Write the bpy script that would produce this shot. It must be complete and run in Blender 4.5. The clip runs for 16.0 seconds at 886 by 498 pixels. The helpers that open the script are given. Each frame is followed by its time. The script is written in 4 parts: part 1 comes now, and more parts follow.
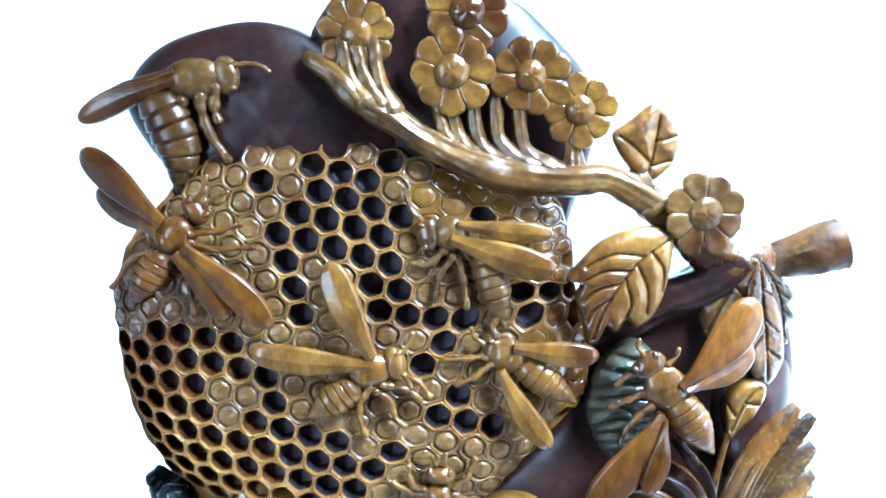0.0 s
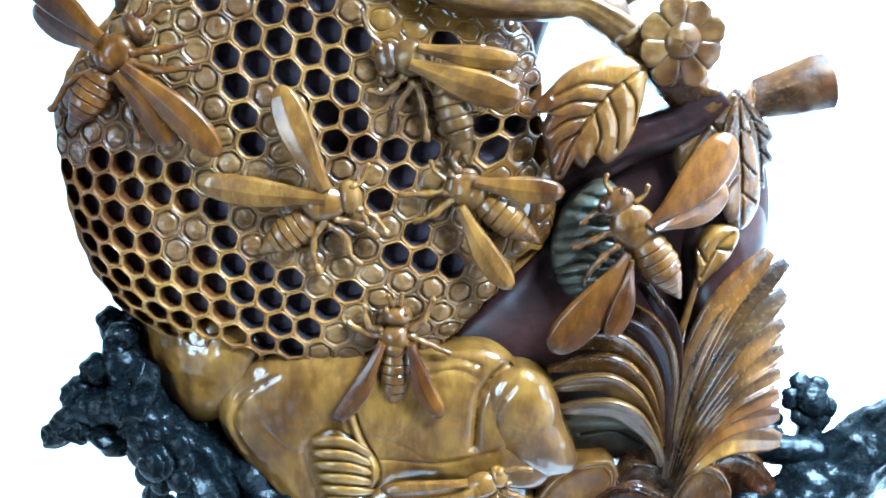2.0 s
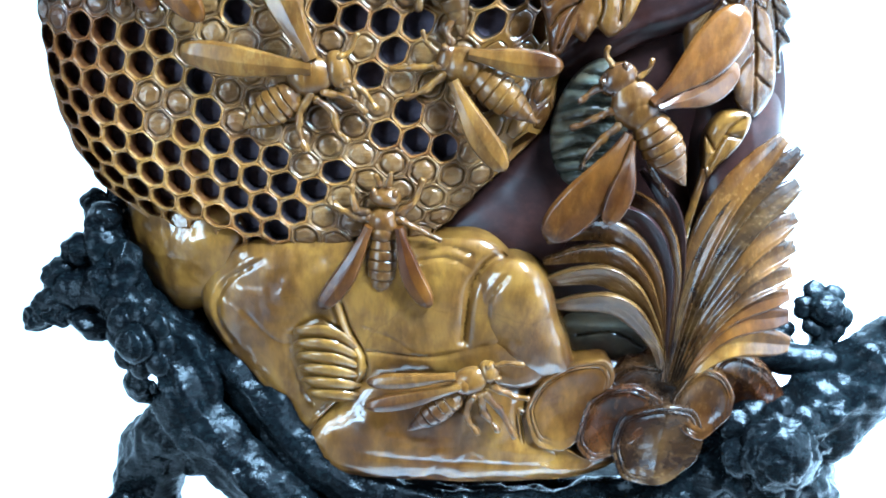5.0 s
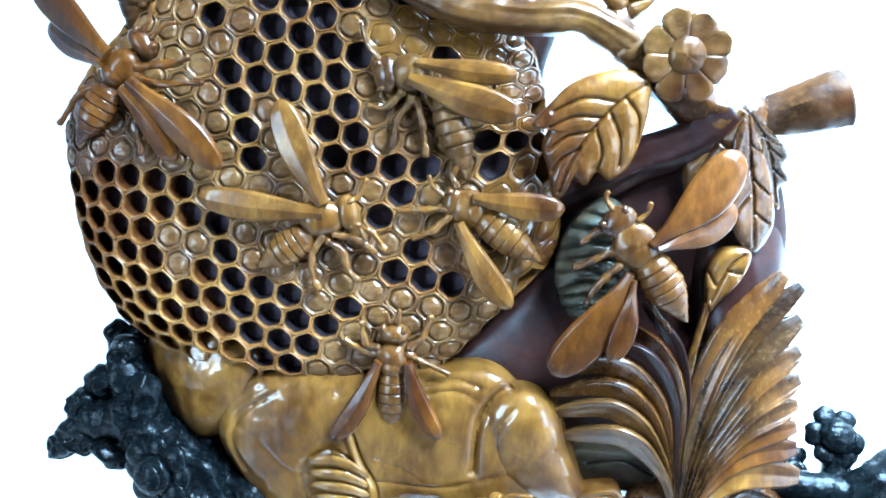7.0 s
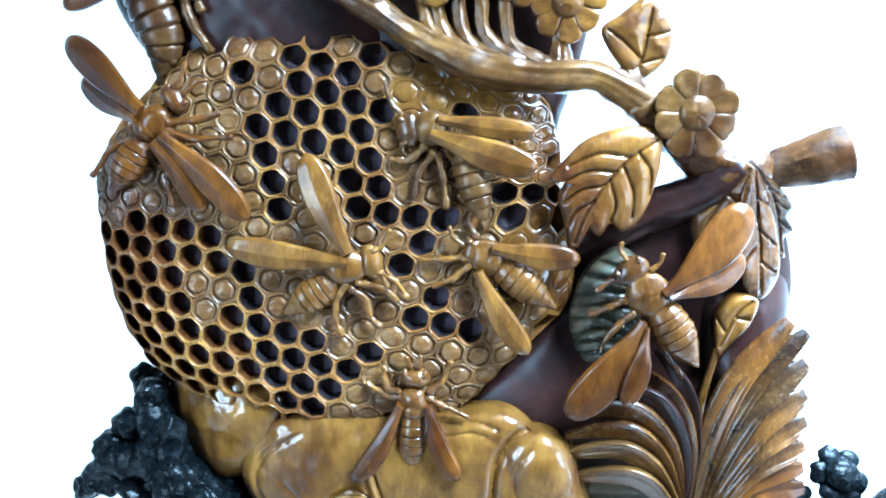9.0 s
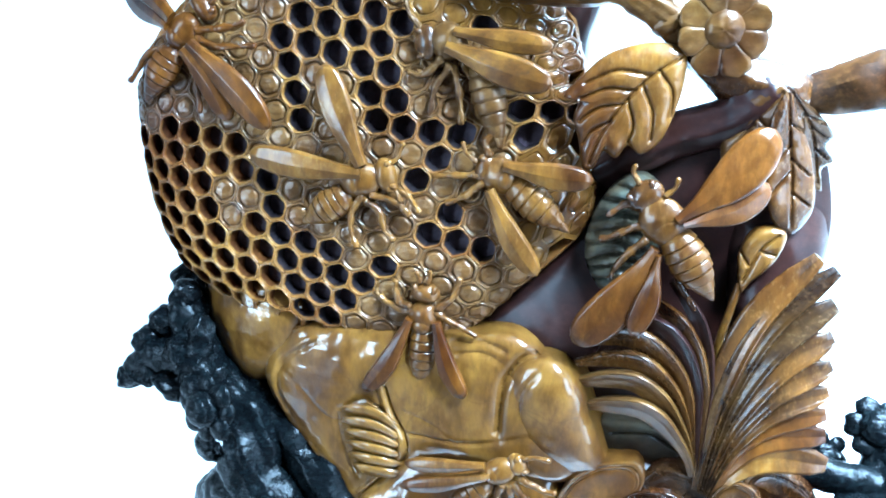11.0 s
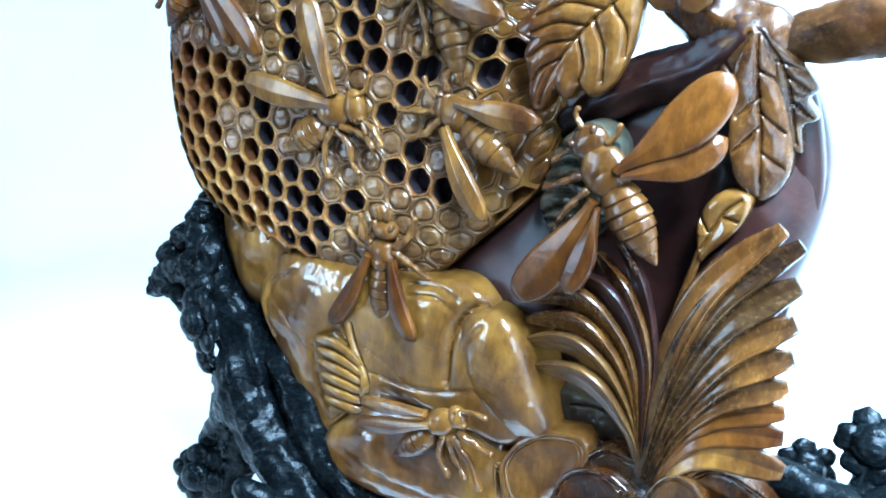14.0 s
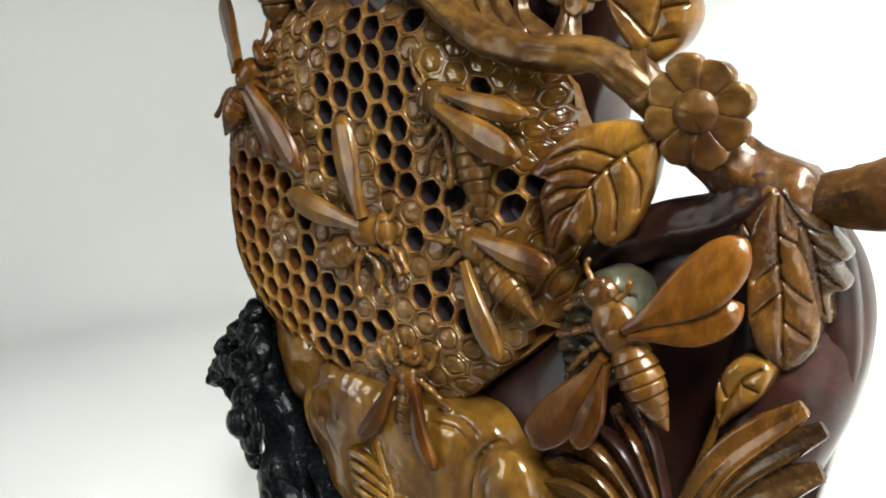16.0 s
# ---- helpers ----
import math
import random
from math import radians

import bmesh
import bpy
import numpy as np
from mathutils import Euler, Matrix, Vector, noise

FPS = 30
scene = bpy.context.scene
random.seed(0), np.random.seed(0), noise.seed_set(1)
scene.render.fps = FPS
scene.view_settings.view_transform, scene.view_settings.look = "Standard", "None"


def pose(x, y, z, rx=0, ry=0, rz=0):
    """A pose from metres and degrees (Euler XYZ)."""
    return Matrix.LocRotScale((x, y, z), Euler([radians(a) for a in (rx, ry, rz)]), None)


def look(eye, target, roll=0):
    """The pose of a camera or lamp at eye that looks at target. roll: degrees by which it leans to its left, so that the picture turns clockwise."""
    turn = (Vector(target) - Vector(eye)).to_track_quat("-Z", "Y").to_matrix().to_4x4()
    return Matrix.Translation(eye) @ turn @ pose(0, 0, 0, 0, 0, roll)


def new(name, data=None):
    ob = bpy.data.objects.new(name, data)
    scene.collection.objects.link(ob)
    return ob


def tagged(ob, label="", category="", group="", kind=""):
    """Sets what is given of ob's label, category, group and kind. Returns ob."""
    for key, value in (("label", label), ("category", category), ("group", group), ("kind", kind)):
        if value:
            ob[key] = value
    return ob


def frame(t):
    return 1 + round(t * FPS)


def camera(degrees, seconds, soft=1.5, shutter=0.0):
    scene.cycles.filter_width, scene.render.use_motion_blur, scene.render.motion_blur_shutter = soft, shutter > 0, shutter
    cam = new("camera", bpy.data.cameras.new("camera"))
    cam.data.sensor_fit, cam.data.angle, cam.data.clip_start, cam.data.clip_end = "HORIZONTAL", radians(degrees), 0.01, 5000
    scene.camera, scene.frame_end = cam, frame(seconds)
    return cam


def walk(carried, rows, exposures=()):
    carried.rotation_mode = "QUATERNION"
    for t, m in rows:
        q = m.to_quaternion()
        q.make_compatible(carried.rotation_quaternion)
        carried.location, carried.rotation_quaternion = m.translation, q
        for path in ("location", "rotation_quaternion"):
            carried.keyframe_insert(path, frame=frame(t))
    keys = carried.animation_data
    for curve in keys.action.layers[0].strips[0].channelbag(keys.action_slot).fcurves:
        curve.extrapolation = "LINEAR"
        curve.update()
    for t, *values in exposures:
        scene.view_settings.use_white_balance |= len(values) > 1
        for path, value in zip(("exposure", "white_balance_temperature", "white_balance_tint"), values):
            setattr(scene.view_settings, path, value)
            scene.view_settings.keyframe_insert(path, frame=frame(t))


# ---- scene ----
cam = camera(53.4, 16.0, soft=1.9)
PATH = [
    (0, (0.007, -0.437, 0.407), (-0.09, 1.515, -0.019), -1.6),
    (0.5, (0.017, -0.428, 0.396), (-0.092, 1.518, -0.05), -1.3),
    (1, (0.025, -0.427, 0.385), (-0.08, 1.51, -0.103), -0.9),
    (1.5, (0.026, -0.425, 0.371), (-0.082, 1.494, -0.183), -0.6),
    (2, (0.025, -0.425, 0.361), (-0.071, 1.479, -0.244), -0.5),
    (2.5, (0.027, -0.424, 0.351), (-0.064, 1.462, -0.308), -0.5),
    (3, (0.028, -0.424, 0.341), (-0.067, 1.45, -0.35), -0.8),
    (3.5, (0.029, -0.425, 0.331), (-0.07, 1.436, -0.397), -1.0),
    (3.7, (0.029, -0.425, 0.328), (-0.069, 1.428, -0.418), -0.9),
    (5.8, (0.054, -0.415, 0.309), (-0.19, 1.477, -0.29), -0.3),
    (6, (0.054, -0.418, 0.319), (-0.204, 1.475, -0.273), -0.7),
    (6.5, (0.055, -0.422, 0.334), (-0.207, 1.485, -0.211), -1.0),
    (7, (0.058, -0.418, 0.349), (-0.195, 1.496, -0.171), -0.8),
    (7.5, (0.055, -0.421, 0.359), (-0.186, 1.507, -0.113), -0.6),
    (8, (0.054, -0.428, 0.369), (-0.174, 1.507, -0.082), -0.7),
    (8.5, (0.047, -0.434, 0.367), (-0.185, 1.496, -0.104), -0.9),
    (9, (0.046, -0.432, 0.366), (-0.188, 1.497, -0.108), -0.7),
    (9.2, (0.042, -0.433, 0.359), (-0.185, 1.497, -0.112), -0.7),
    (11.3, (0.126, -0.416, 0.349), (-0.489, 1.389, -0.255), 0.0),
    (11.5, (0.138, -0.413, 0.341), (-0.524, 1.377, -0.257), 0.2),
    (12, (0.158, -0.407, 0.332), (-0.574, 1.344, -0.3), 0.2),
    (12.5, (0.17, -0.397, 0.313), (-0.603, 1.328, -0.342), 0.6),
    (13, (0.194, -0.382, 0.317), (-0.651, 1.308, -0.339), 0.8),
    (13.5, (0.229, -0.366, 0.324), (-0.781, 1.238, -0.316), 0.9),
    (14, (0.236, -0.355, 0.328), (-0.818, 1.224, -0.301), 0.7),
    (14.5, (0.264, -0.337, 0.341), (-0.937, 1.139, -0.275), 0.2),
    (15, (0.276, -0.323, 0.353), (-1.0, 1.092, -0.254), 0.0),
    (15.5, (0.277, -0.309, 0.366), (-1.046, 1.065, -0.236), -0.2),
    (16, (0.266, -0.3, 0.375), (-1.055, 1.083, -0.212), -0.3),
]
walk(cam, [(t, look(eye, target, roll)) for t, eye, target, roll in PATH],
     exposures=[(0, 1.08, 4680, 3), (13.4, 1.0, 4680, 3), (14.0, 0.68, 4680, 3), (14.5, 0.42, 5000, 3), (15.0, 0.06, 6000, 17), (15.4, -0.38, 7350, 15), (16, -0.46, 7450, 15)])

# ---- world and lights ----
def area(name, eye, target, sx, sy, watts, colour, spread=180):
    d = bpy.data.lights.new(name, "AREA")
    d.shape, d.size, d.size_y, d.energy, d.color = "RECTANGLE", sx, sy, watts, colour
    d.spread = radians(spread)
    ob = new(name, d)
    ob.matrix_world = look(eye, target)
    return ob


world = bpy.data.worlds.new("world")
scene.world = world
world.use_nodes = True
world.node_tree.nodes["Background"].inputs[0].default_value = (0.92, 0.96, 1.0, 1)
world.node_tree.nodes["Background"].inputs[1].default_value = 0.1
area("ceiling_softbox", (0.72, 0.06, 1.1), (0.70, 0.26, 0.1), 0.8, 0.6, 60, (0.79, 0.95, 1.0), 98)
for across, up in ((-1, 1), (1, 1), (-1, -1), (1, -1)):
    area("window_light", (-1.05 + 0.12 * across, -1.33 - 0.09 * across, 0.42 + 0.23 * up), (0.05 * across, -0.04 * across, 0.22 + 0.15 * up), 0.19, 0.40, 3.5, (0.81, 0.96, 1.0))
area("side_window_light", (0.86, -0.50, 0.30), (0.08, 0, 0.18), 0.4, 0.5, 4.6, (0.78, 0.93, 1.0))
area("lamp_panel", (0.48, -0.42, 0.92), (0.05, 0, 0.22), 0.2, 0.22, 5.0, (0.79, 0.94, 1.0), 80)


# ---- materials ----
def stone(name, a, b, c, rough=0.28, bump=0.25, streak=26.0, coat=0.3, grit=160, relief=0.0006, shine=0.14, sheen=0.12, patch=1.0, tooling=1.0, polish=0.08, band=(0.9, 1.0, 1.25)):
    """Polished banded stone: two body colours in soft bands and patches, a third as fine flecks and veins."""
    m = bpy.data.materials.new(name)
    m.use_nodes = True
    nt = m.node_tree
    n, l = nt.nodes, nt.links
    bsdf = n["Principled BSDF"]
    geo = n.new("ShaderNodeNewGeometry")
    big = n.new("ShaderNodeTexNoise")
    big.inputs["Scale"].default_value, big.inputs["Detail"].default_value = streak, 9
    big.inputs["Roughness"].default_value = 0.62
    big.inputs["Distortion"].default_value = 0.5
    mp = n.new("ShaderNodeMapping")
    mp.inputs["Scale"].default_value, mp.inputs["Rotation"].default_value = band, (0, 0.6 if band[0] < 1 else 0.15, 0)
    l.new(geo.outputs["Position"], mp.inputs["Vector"])
    l.new(mp.outputs["Vector"], big.inputs["Vector"])
    ramp = n.new("ShaderNodeValToRGB")
    ramp.color_ramp.elements[0].position, ramp.color_ramp.elements[0].color = 0.33, (*b, 1)
    ramp.color_ramp.elements[1].position, ramp.color_ramp.elements[1].color = 0.64, (*a, 1)
    l.new(big.outputs["Fac"], ramp.inputs["Fac"])
    fine = n.new("ShaderNodeTexNoise")
    fine.inputs["Scale"].default_value, fine.inputs["Detail"].default_value = 330, 6
    fine.inputs["Roughness"].default_value = 0.7
    l.new(mp.outputs["Vector"], fine.inputs["Vector"])
    fr = n.new("ShaderNodeValToRGB")
    fr.color_ramp.elements[0].position, fr.color_ramp.elements[1].position = 0.48, 0.78
    l.new(fine.outputs["Fac"], fr.inputs["Fac"])
    mix = n.new("ShaderNodeMix")
    mix.data_type = "RGBA"
    l.new(fr.outputs["Color"], mix.inputs[0])
    l.new(ramp.outputs["Color"], mix.inputs[6])
    mix.inputs[7].default_value = (*c, 1)
    zone = n.new("ShaderNodeTexNoise")
    zone.inputs["Scale"].default_value, zone.inputs["Detail"].default_value = 15, 4
    l.new(geo.outputs["Position"], zone.inputs["Vector"])
    zr = n.new("ShaderNodeValToRGB")
    zr.color_ramp.elements[0].color, zr.color_ramp.elements[0].position = (0.42, 0.29, 0.24, 1), 0.36
    zr.color_ramp.elements[1].color, zr.color_ramp.elements[1].position = (1.2, 1.22, 1.15, 1), 0.56
    l.new(zone.outputs["Fac"], zr.inputs["Fac"])
    # clouds the size of a petal, dark to pale
    cloud = n.new("ShaderNodeTexNoise")
    cloud.inputs["Scale"].default_value, cloud.inputs["Detail"].default_value = 85, 5
    cloud.inputs["Roughness"].default_value = 0.6
    l.new(mp.outputs["Vector"], cloud.inputs["Vector"])
    cl = n.new("ShaderNodeValToRGB")
    cl.color_ramp.elements[0].color, cl.color_ramp.elements[0].position = (0.42, 0.34, 0.30, 1), 0.36
    cl.color_ramp.elements[1].color, cl.color_ramp.elements[1].position = (1.15, 1.15, 1.12, 1), 0.60
    l.new(cloud.outputs["Fac"], cl.inputs["Fac"])
    cm = n.new("ShaderNodeMix")
    cm.data_type, cm.blend_type = "RGBA", "MULTIPLY"
    cm.inputs[0].default_value = 0.7 * patch
    l.new(mix.outputs[2], cm.inputs[6])
    l.new(cl.outputs["Color"], cm.inputs[7])
    zm = n.new("ShaderNodeMix")
    zm.data_type, zm.blend_type = "RGBA", "MULTIPLY"
    zm.inputs[0].default_value = patch
    l.new(cm.outputs[2], zm.inputs[6])
    l.new(zr.outputs["Color"], zm.inputs[7])
    # thin dark cracks
    vor = n.new("ShaderNodeTexVoronoi")
    vor.feature = "DISTANCE_TO_EDGE"
    vor.inputs["Scale"].default_value = 11
    warp = n.new("ShaderNodeTexNoise")
    warp.inputs["Scale"].default_value = 40
    wm = n.new("ShaderNodeMix")
    wm.data_type = "VECTOR"
    wm.inputs[0].default_value = 0.04
    l.new(geo.outputs["Position"], warp.inputs["Vector"])
    l.new(geo.outputs["Position"], wm.inputs[4])
    l.new(warp.outputs["Color"], wm.inputs[5])
    l.new(wm.outputs[1], vor.inputs["Vector"])
    cr = n.new("ShaderNodeValToRGB")
    cr.color_ramp.elements[0].color, cr.color_ramp.elements[0].position = (0.55, 0.5, 0.48, 1), 0.0
    cr.color_ramp.elements[1].color, cr.color_ramp.elements[1].position = (1, 1, 1, 1), 0.006
    l.new(vor.outputs["Distance"], cr.inputs["Fac"])
    mul = n.new("ShaderNodeMix")
    mul.data_type, mul.blend_type = "RGBA", "MULTIPLY"
    mul.inputs[0].default_value = 0.4
    l.new(zm.outputs[2], mul.inputs[6])
    l.new(cr.outputs["Color"], mul.inputs[7])
    l.new(mul.outputs[2], bsdf.inputs["Base Color"])
    rr = n.new("ShaderNodeMapRange")
    rr.inputs["To Min"].default_value, rr.inputs["To Max"].default_value = rough - 0.06, rough + 0.1
    l.new(fine.outputs["Fac"], rr.inputs["Value"])
    l.new(rr.outputs["Result"], bsdf.inputs["Roughness"])
    bp = n.new("ShaderNodeBump")
    bp.inputs["Strength"].default_value, bp.inputs["Distance"].default_value = bump, relief
    mid = n.new("ShaderNodeTexNoise")
    mid.inputs["Scale"].default_value, mid.inputs["Detail"].default_value = grit, 5
    l.new(geo.outputs["Position"], mid.inputs["Vector"])
    file = n.new("ShaderNodeTexNoise")
    file.inputs["Scale"].default_value, file.inputs["Detail"].default_value = 130, 3
    fm = n.new("ShaderNodeMapping")
    fm.inputs["Scale"].default_value, fm.inputs["Rotation"].default_value = (0.35, 1.0, 3.2), (0, 0.9, 0)
    l.new(geo.outputs["Position"], fm.inputs["Vector"])
    l.new(fm.outputs["Vector"], file.inputs["Vector"])
    both = n.new("ShaderNodeMath")
    both.operation = "MULTIPLY_ADD"
    both.inputs[1].default_value = 0.7
    l.new(file.outputs["Fac"], both.inputs[0])
    l.new(mid.outputs["Fac"], both.inputs[2])
    l.new(both.outputs[0], bp.inputs["Height"])
    wave = n.new("ShaderNodeTexNoise")
    wave.inputs["Scale"].default_value, wave.inputs["Detail"].default_value = 62, 2
    l.new(geo.outputs["Position"], wave.inputs["Vector"])
    tool = n.new("ShaderNodeBump")
    tool.inputs["Strength"].default_value, tool.inputs["Distance"].default_value = 0.5 * tooling, 0.003
    l.new(wave.outputs["Fac"], tool.inputs["Height"])
    l.new(bp.outputs["Normal"], tool.inputs["Normal"])
    l.new(tool.outputs["Normal"], bsdf.inputs["Normal"])
    l.new(tool.outputs["Normal"], bsdf.inputs["Coat Normal"])
    bsdf.inputs["Coat Weight"].default_value, bsdf.inputs["Coat Roughness"].default_value = coat, polish
    bsdf.inputs["IOR"].default_value = 1.5
    bsdf.inputs["Specular IOR Level"].default_value = shine
    # fibrous stone glints in its own colour
    bsdf.inputs["Metallic"].default_value = sheen
    return m


GOLD = stone("golden_stone", (0.1870, 0.0885, 0.0140), (0.0660, 0.0245, 0.0052), (0.1300, 0.0600, 0.0115), rough=0.3, streak=30, coat=0.85, patch=0.8, tooling=0.28, shine=0.1, sheen=0.2, polish=0.1, band=(1.5, 1.0, 0.7))
COMB = stone("honey_stone", (0.1832, 0.0858, 0.0159), (0.1209, 0.0406, 0.0071), (0.2011, 0.1200, 0.0502), rough=0.36, bump=0.5, streak=20, coat=0.3, patch=0.6, sheen=0.2, relief=0.0011)
CAPS = stone("dusty_honey_stone", (0.1297, 0.0622, 0.0164), (0.0759, 0.0292, 0.0075), (0.1517, 0.0952, 0.0549), rough=0.3, bump=0.7, streak=30, coat=0.4, patch=0.75, sheen=0.2, relief=0.0012)
BROWN = stone("brown_stone", (0.0980, 0.0331, 0.0033), (0.0366, 0.0111, 0.0021), (0.1111, 0.0446, 0.0069), rough=0.3, streak=40, coat=0.28, polish=0.17, patch=0.85, sheen=0.1, tooling=0.15, band=(1.5, 1.0, 0.7))
AMBER = stone("amber_stone", (0.1482, 0.0645, 0.0086), (0.0593, 0.0209, 0.0042), (0.1596, 0.0847, 0.0235), rough=0.3, streak=40, coat=0.4, polish=0.16, patch=0.85, sheen=0.12, tooling=0.15, band=(1.5, 1.0, 0.7))
BRONZE = stone("bronze_stone", (0.0514, 0.0232, 0.0060), (0.0095, 0.0051, 0.0049), (0.0674, 0.0360, 0.0141), rough=0.24, streak=42, coat=0.35, polish=0.2, sheen=0.2, tooling=0.5)
UMBER = stone("umber_stone", (0.0848, 0.0324, 0.0058), (0.0124, 0.0066, 0.0043), (0.1061, 0.0471, 0.0106), rough=0.24, streak=36, coat=0.5, polish=0.2, sheen=0.15, tooling=0.15, patch=1.0, band=(1.5, 1.0, 0.7))
BARK = stone("bark_brown_stone", (0.1028, 0.0475, 0.0105), (0.0381, 0.0156, 0.0061), (0.1161, 0.0659, 0.0257), rough=0.3, streak=46, coat=0.18, polish=0.25, sheen=0.2, tooling=0.2)
OLIVE = stone("olive_stone", (0.1620, 0.0723, 0.0101), (0.0559, 0.0203, 0.0054), (0.0566, 0.0257, 0.0098), rough=0.3, streak=46, coat=0.4, polish=0.16, sheen=0.2, tooling=0.2)
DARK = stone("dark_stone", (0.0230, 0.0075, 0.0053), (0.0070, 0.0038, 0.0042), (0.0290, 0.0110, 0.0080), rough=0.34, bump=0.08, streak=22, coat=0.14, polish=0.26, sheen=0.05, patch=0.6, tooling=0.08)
SLATE = stone("slate_green_stone", (0.0430, 0.0440, 0.0340), (0.0600, 0.0420, 0.0220), (0.0230, 0.0270, 0.0280), rough=0.3, streak=50, coat=0.22)
# insides of the open cells: the holes' shade is put into these colours
HOLLOW = stone("shaded_unpolished_stone", (0.0130, 0.0088, 0.0105), (0.0090, 0.0067, 0.0088), (0.0150, 0.0092, 0.0092), rough=0.6, streak=40, coat=0.0, sheen=0.0)
# floor in a violet shade tone, lifted to even out with the walls
SHADED_FLOOR = stone("shaded_cell_floor", (0.0892, 0.0668, 0.0855), (0.0630, 0.0490, 0.0675), (0.1050, 0.0713, 0.0810), rough=0.8, streak=40, coat=0.0, sheen=0.0)
# the outer cells' russet hue, darkened for the shade inside
RUSSET = stone("shaded_unpolished_russet", (0.0765, 0.0252, 0.0054), (0.0342, 0.0117, 0.0040), (0.0900, 0.0342, 0.0099), rough=0.5, streak=40, coat=0.0, sheen=0.1)
WEATHERED = stone("weathered_brown_stone", (0.0900, 0.0400, 0.0085), (0.0230, 0.0110, 0.0060), (0.1100, 0.0520, 0.0150), rough=0.5, streak=34, coat=0.04, sheen=0.0, polish=0.3, shine=0.06, tooling=0.3)
LACQUER = stone("black_lacquered_wood", (0.0024, 0.0030, 0.0035), (0.0012, 0.0015, 0.0020), (0.0065, 0.0095, 0.0105), rough=0.24, bump=0.6, streak=50, coat=0.0, grit=210, relief=0.0011, shine=0.09, sheen=0.0, patch=0.5, tooling=0.6)


def matt_white(name, colour, rough):
    m = bpy.data.materials.new(name)
    m.use_nodes = True
    n, l = m.node_tree.nodes, m.node_tree.links
    b = n["Principled BSDF"]
    t = n.new("ShaderNodeTexNoise")
    t.inputs["Scale"].default_value, t.inputs["Detail"].default_value = 3.0, 4
    r = n.new("ShaderNodeValToRGB")
    r.color_ramp.elements[0].color = (*[v * 0.965 for v in colour], 1)
    r.color_ramp.elements[1].color = (*colour, 1)
    l.new(t.outputs["Fac"], r.inputs["Fac"])
    l.new(r.outputs["Color"], b.inputs["Base Color"])
    b.inputs["Roughness"].default_value = rough
    return m


PAPER = matt_white("white_paper", (0.62, 0.61, 0.60), 0.8)

WOOD_TOP = matt_white("grey_brown_table", (0.10, 0.085, 0.075), 0.5)

ROOM = matt_white("room_paint", (0.27, 0.28, 0.30), 0.7)

# ---- geometry helpers, in millimetres: x to the right, y away, z up ----


def mesh(name, verts, faces, material, parent=None, label="", sharp=50):
    me = bpy.data.meshes.new(name)
    me.from_pydata([(x * 0.001, y * 0.001, z * 0.001) for x, y, z in verts], [], faces)
    bm = bmesh.new()
    bm.from_mesh(me)
    bmesh.ops.recalc_face_normals(bm, faces=bm.faces)
    bm.to_mesh(me)
    bm.free()
    me.polygons.foreach_set("use_smooth", [True] * len(me.polygons))
    me.set_sharp_from_angle(angle=radians(sharp))
    me.materials.append(material)
    ob = new(name, me)
    if parent:
        ob.parent = parent
    if label:
        tagged(ob, label)
    return ob


def catmull(p0, p1, p2, p3, t):
    return [0.5 * (2 * b + (c - a) * t + (2 * a - 5 * b + 4 * c - d) * t * t + (3 * b - a - 3 * c + d) * t ** 3)
            for a, b, c, d in zip(p0, p1, p2, p3)]


def ring(pts, n):
    """n points evenly along the smooth closed curve through pts."""
    k, dense = len(pts), []
    for i in range(k):
        for s in range(16):
            dense.append(catmull(pts[i - 1], pts[i], pts[(i + 1) % k], pts[(i + 2) % k], s / 16))
    return even(dense + [dense[0]], n + 1)[:-1]


def line(pts, n):
    """n points evenly along the smooth open curve through pts."""
    q = [pts[0], *pts, pts[-1]]
    dense = []
    for i in range(len(pts) - 1):
        for s in range(12):
            dense.append(catmull(q[i], q[i + 1], q[i + 2], q[i + 3], s / 12))
    return even(dense + [list(pts[-1])], n)


def even(dense, n):
    d = np.array(dense, float)
    s = np.r_[0, np.cumsum(np.linalg.norm(np.diff(d, axis=0), axis=1))]
    t = np.linspace(0, s[-1], n)
    return np.stack([np.interp(t, s, d[:, k]) for k in range(d.shape[1])], 1)


def ripple(x, y, z, scale, amp):
    return amp * noise.noise(Vector((x, y, z)) * scale) if amp else 0.0


def near(x, z, poly):
    """Distance in the plan from (x, z) to a polyline."""
    a, b = poly[:-1], poly[1:]
    ab = b - a
    t = np.clip(((x - a[:, 0]) * ab[:, 0] + (z - a[:, 1]) * ab[:, 1]) / np.maximum(1e-9, (ab ** 2).sum(1)), 0, 1)
    return float(np.sqrt(((a[:, 0] + t * ab[:, 0] - x) ** 2 + (a[:, 1] + t * ab[:, 1] - z) ** 2).min()))


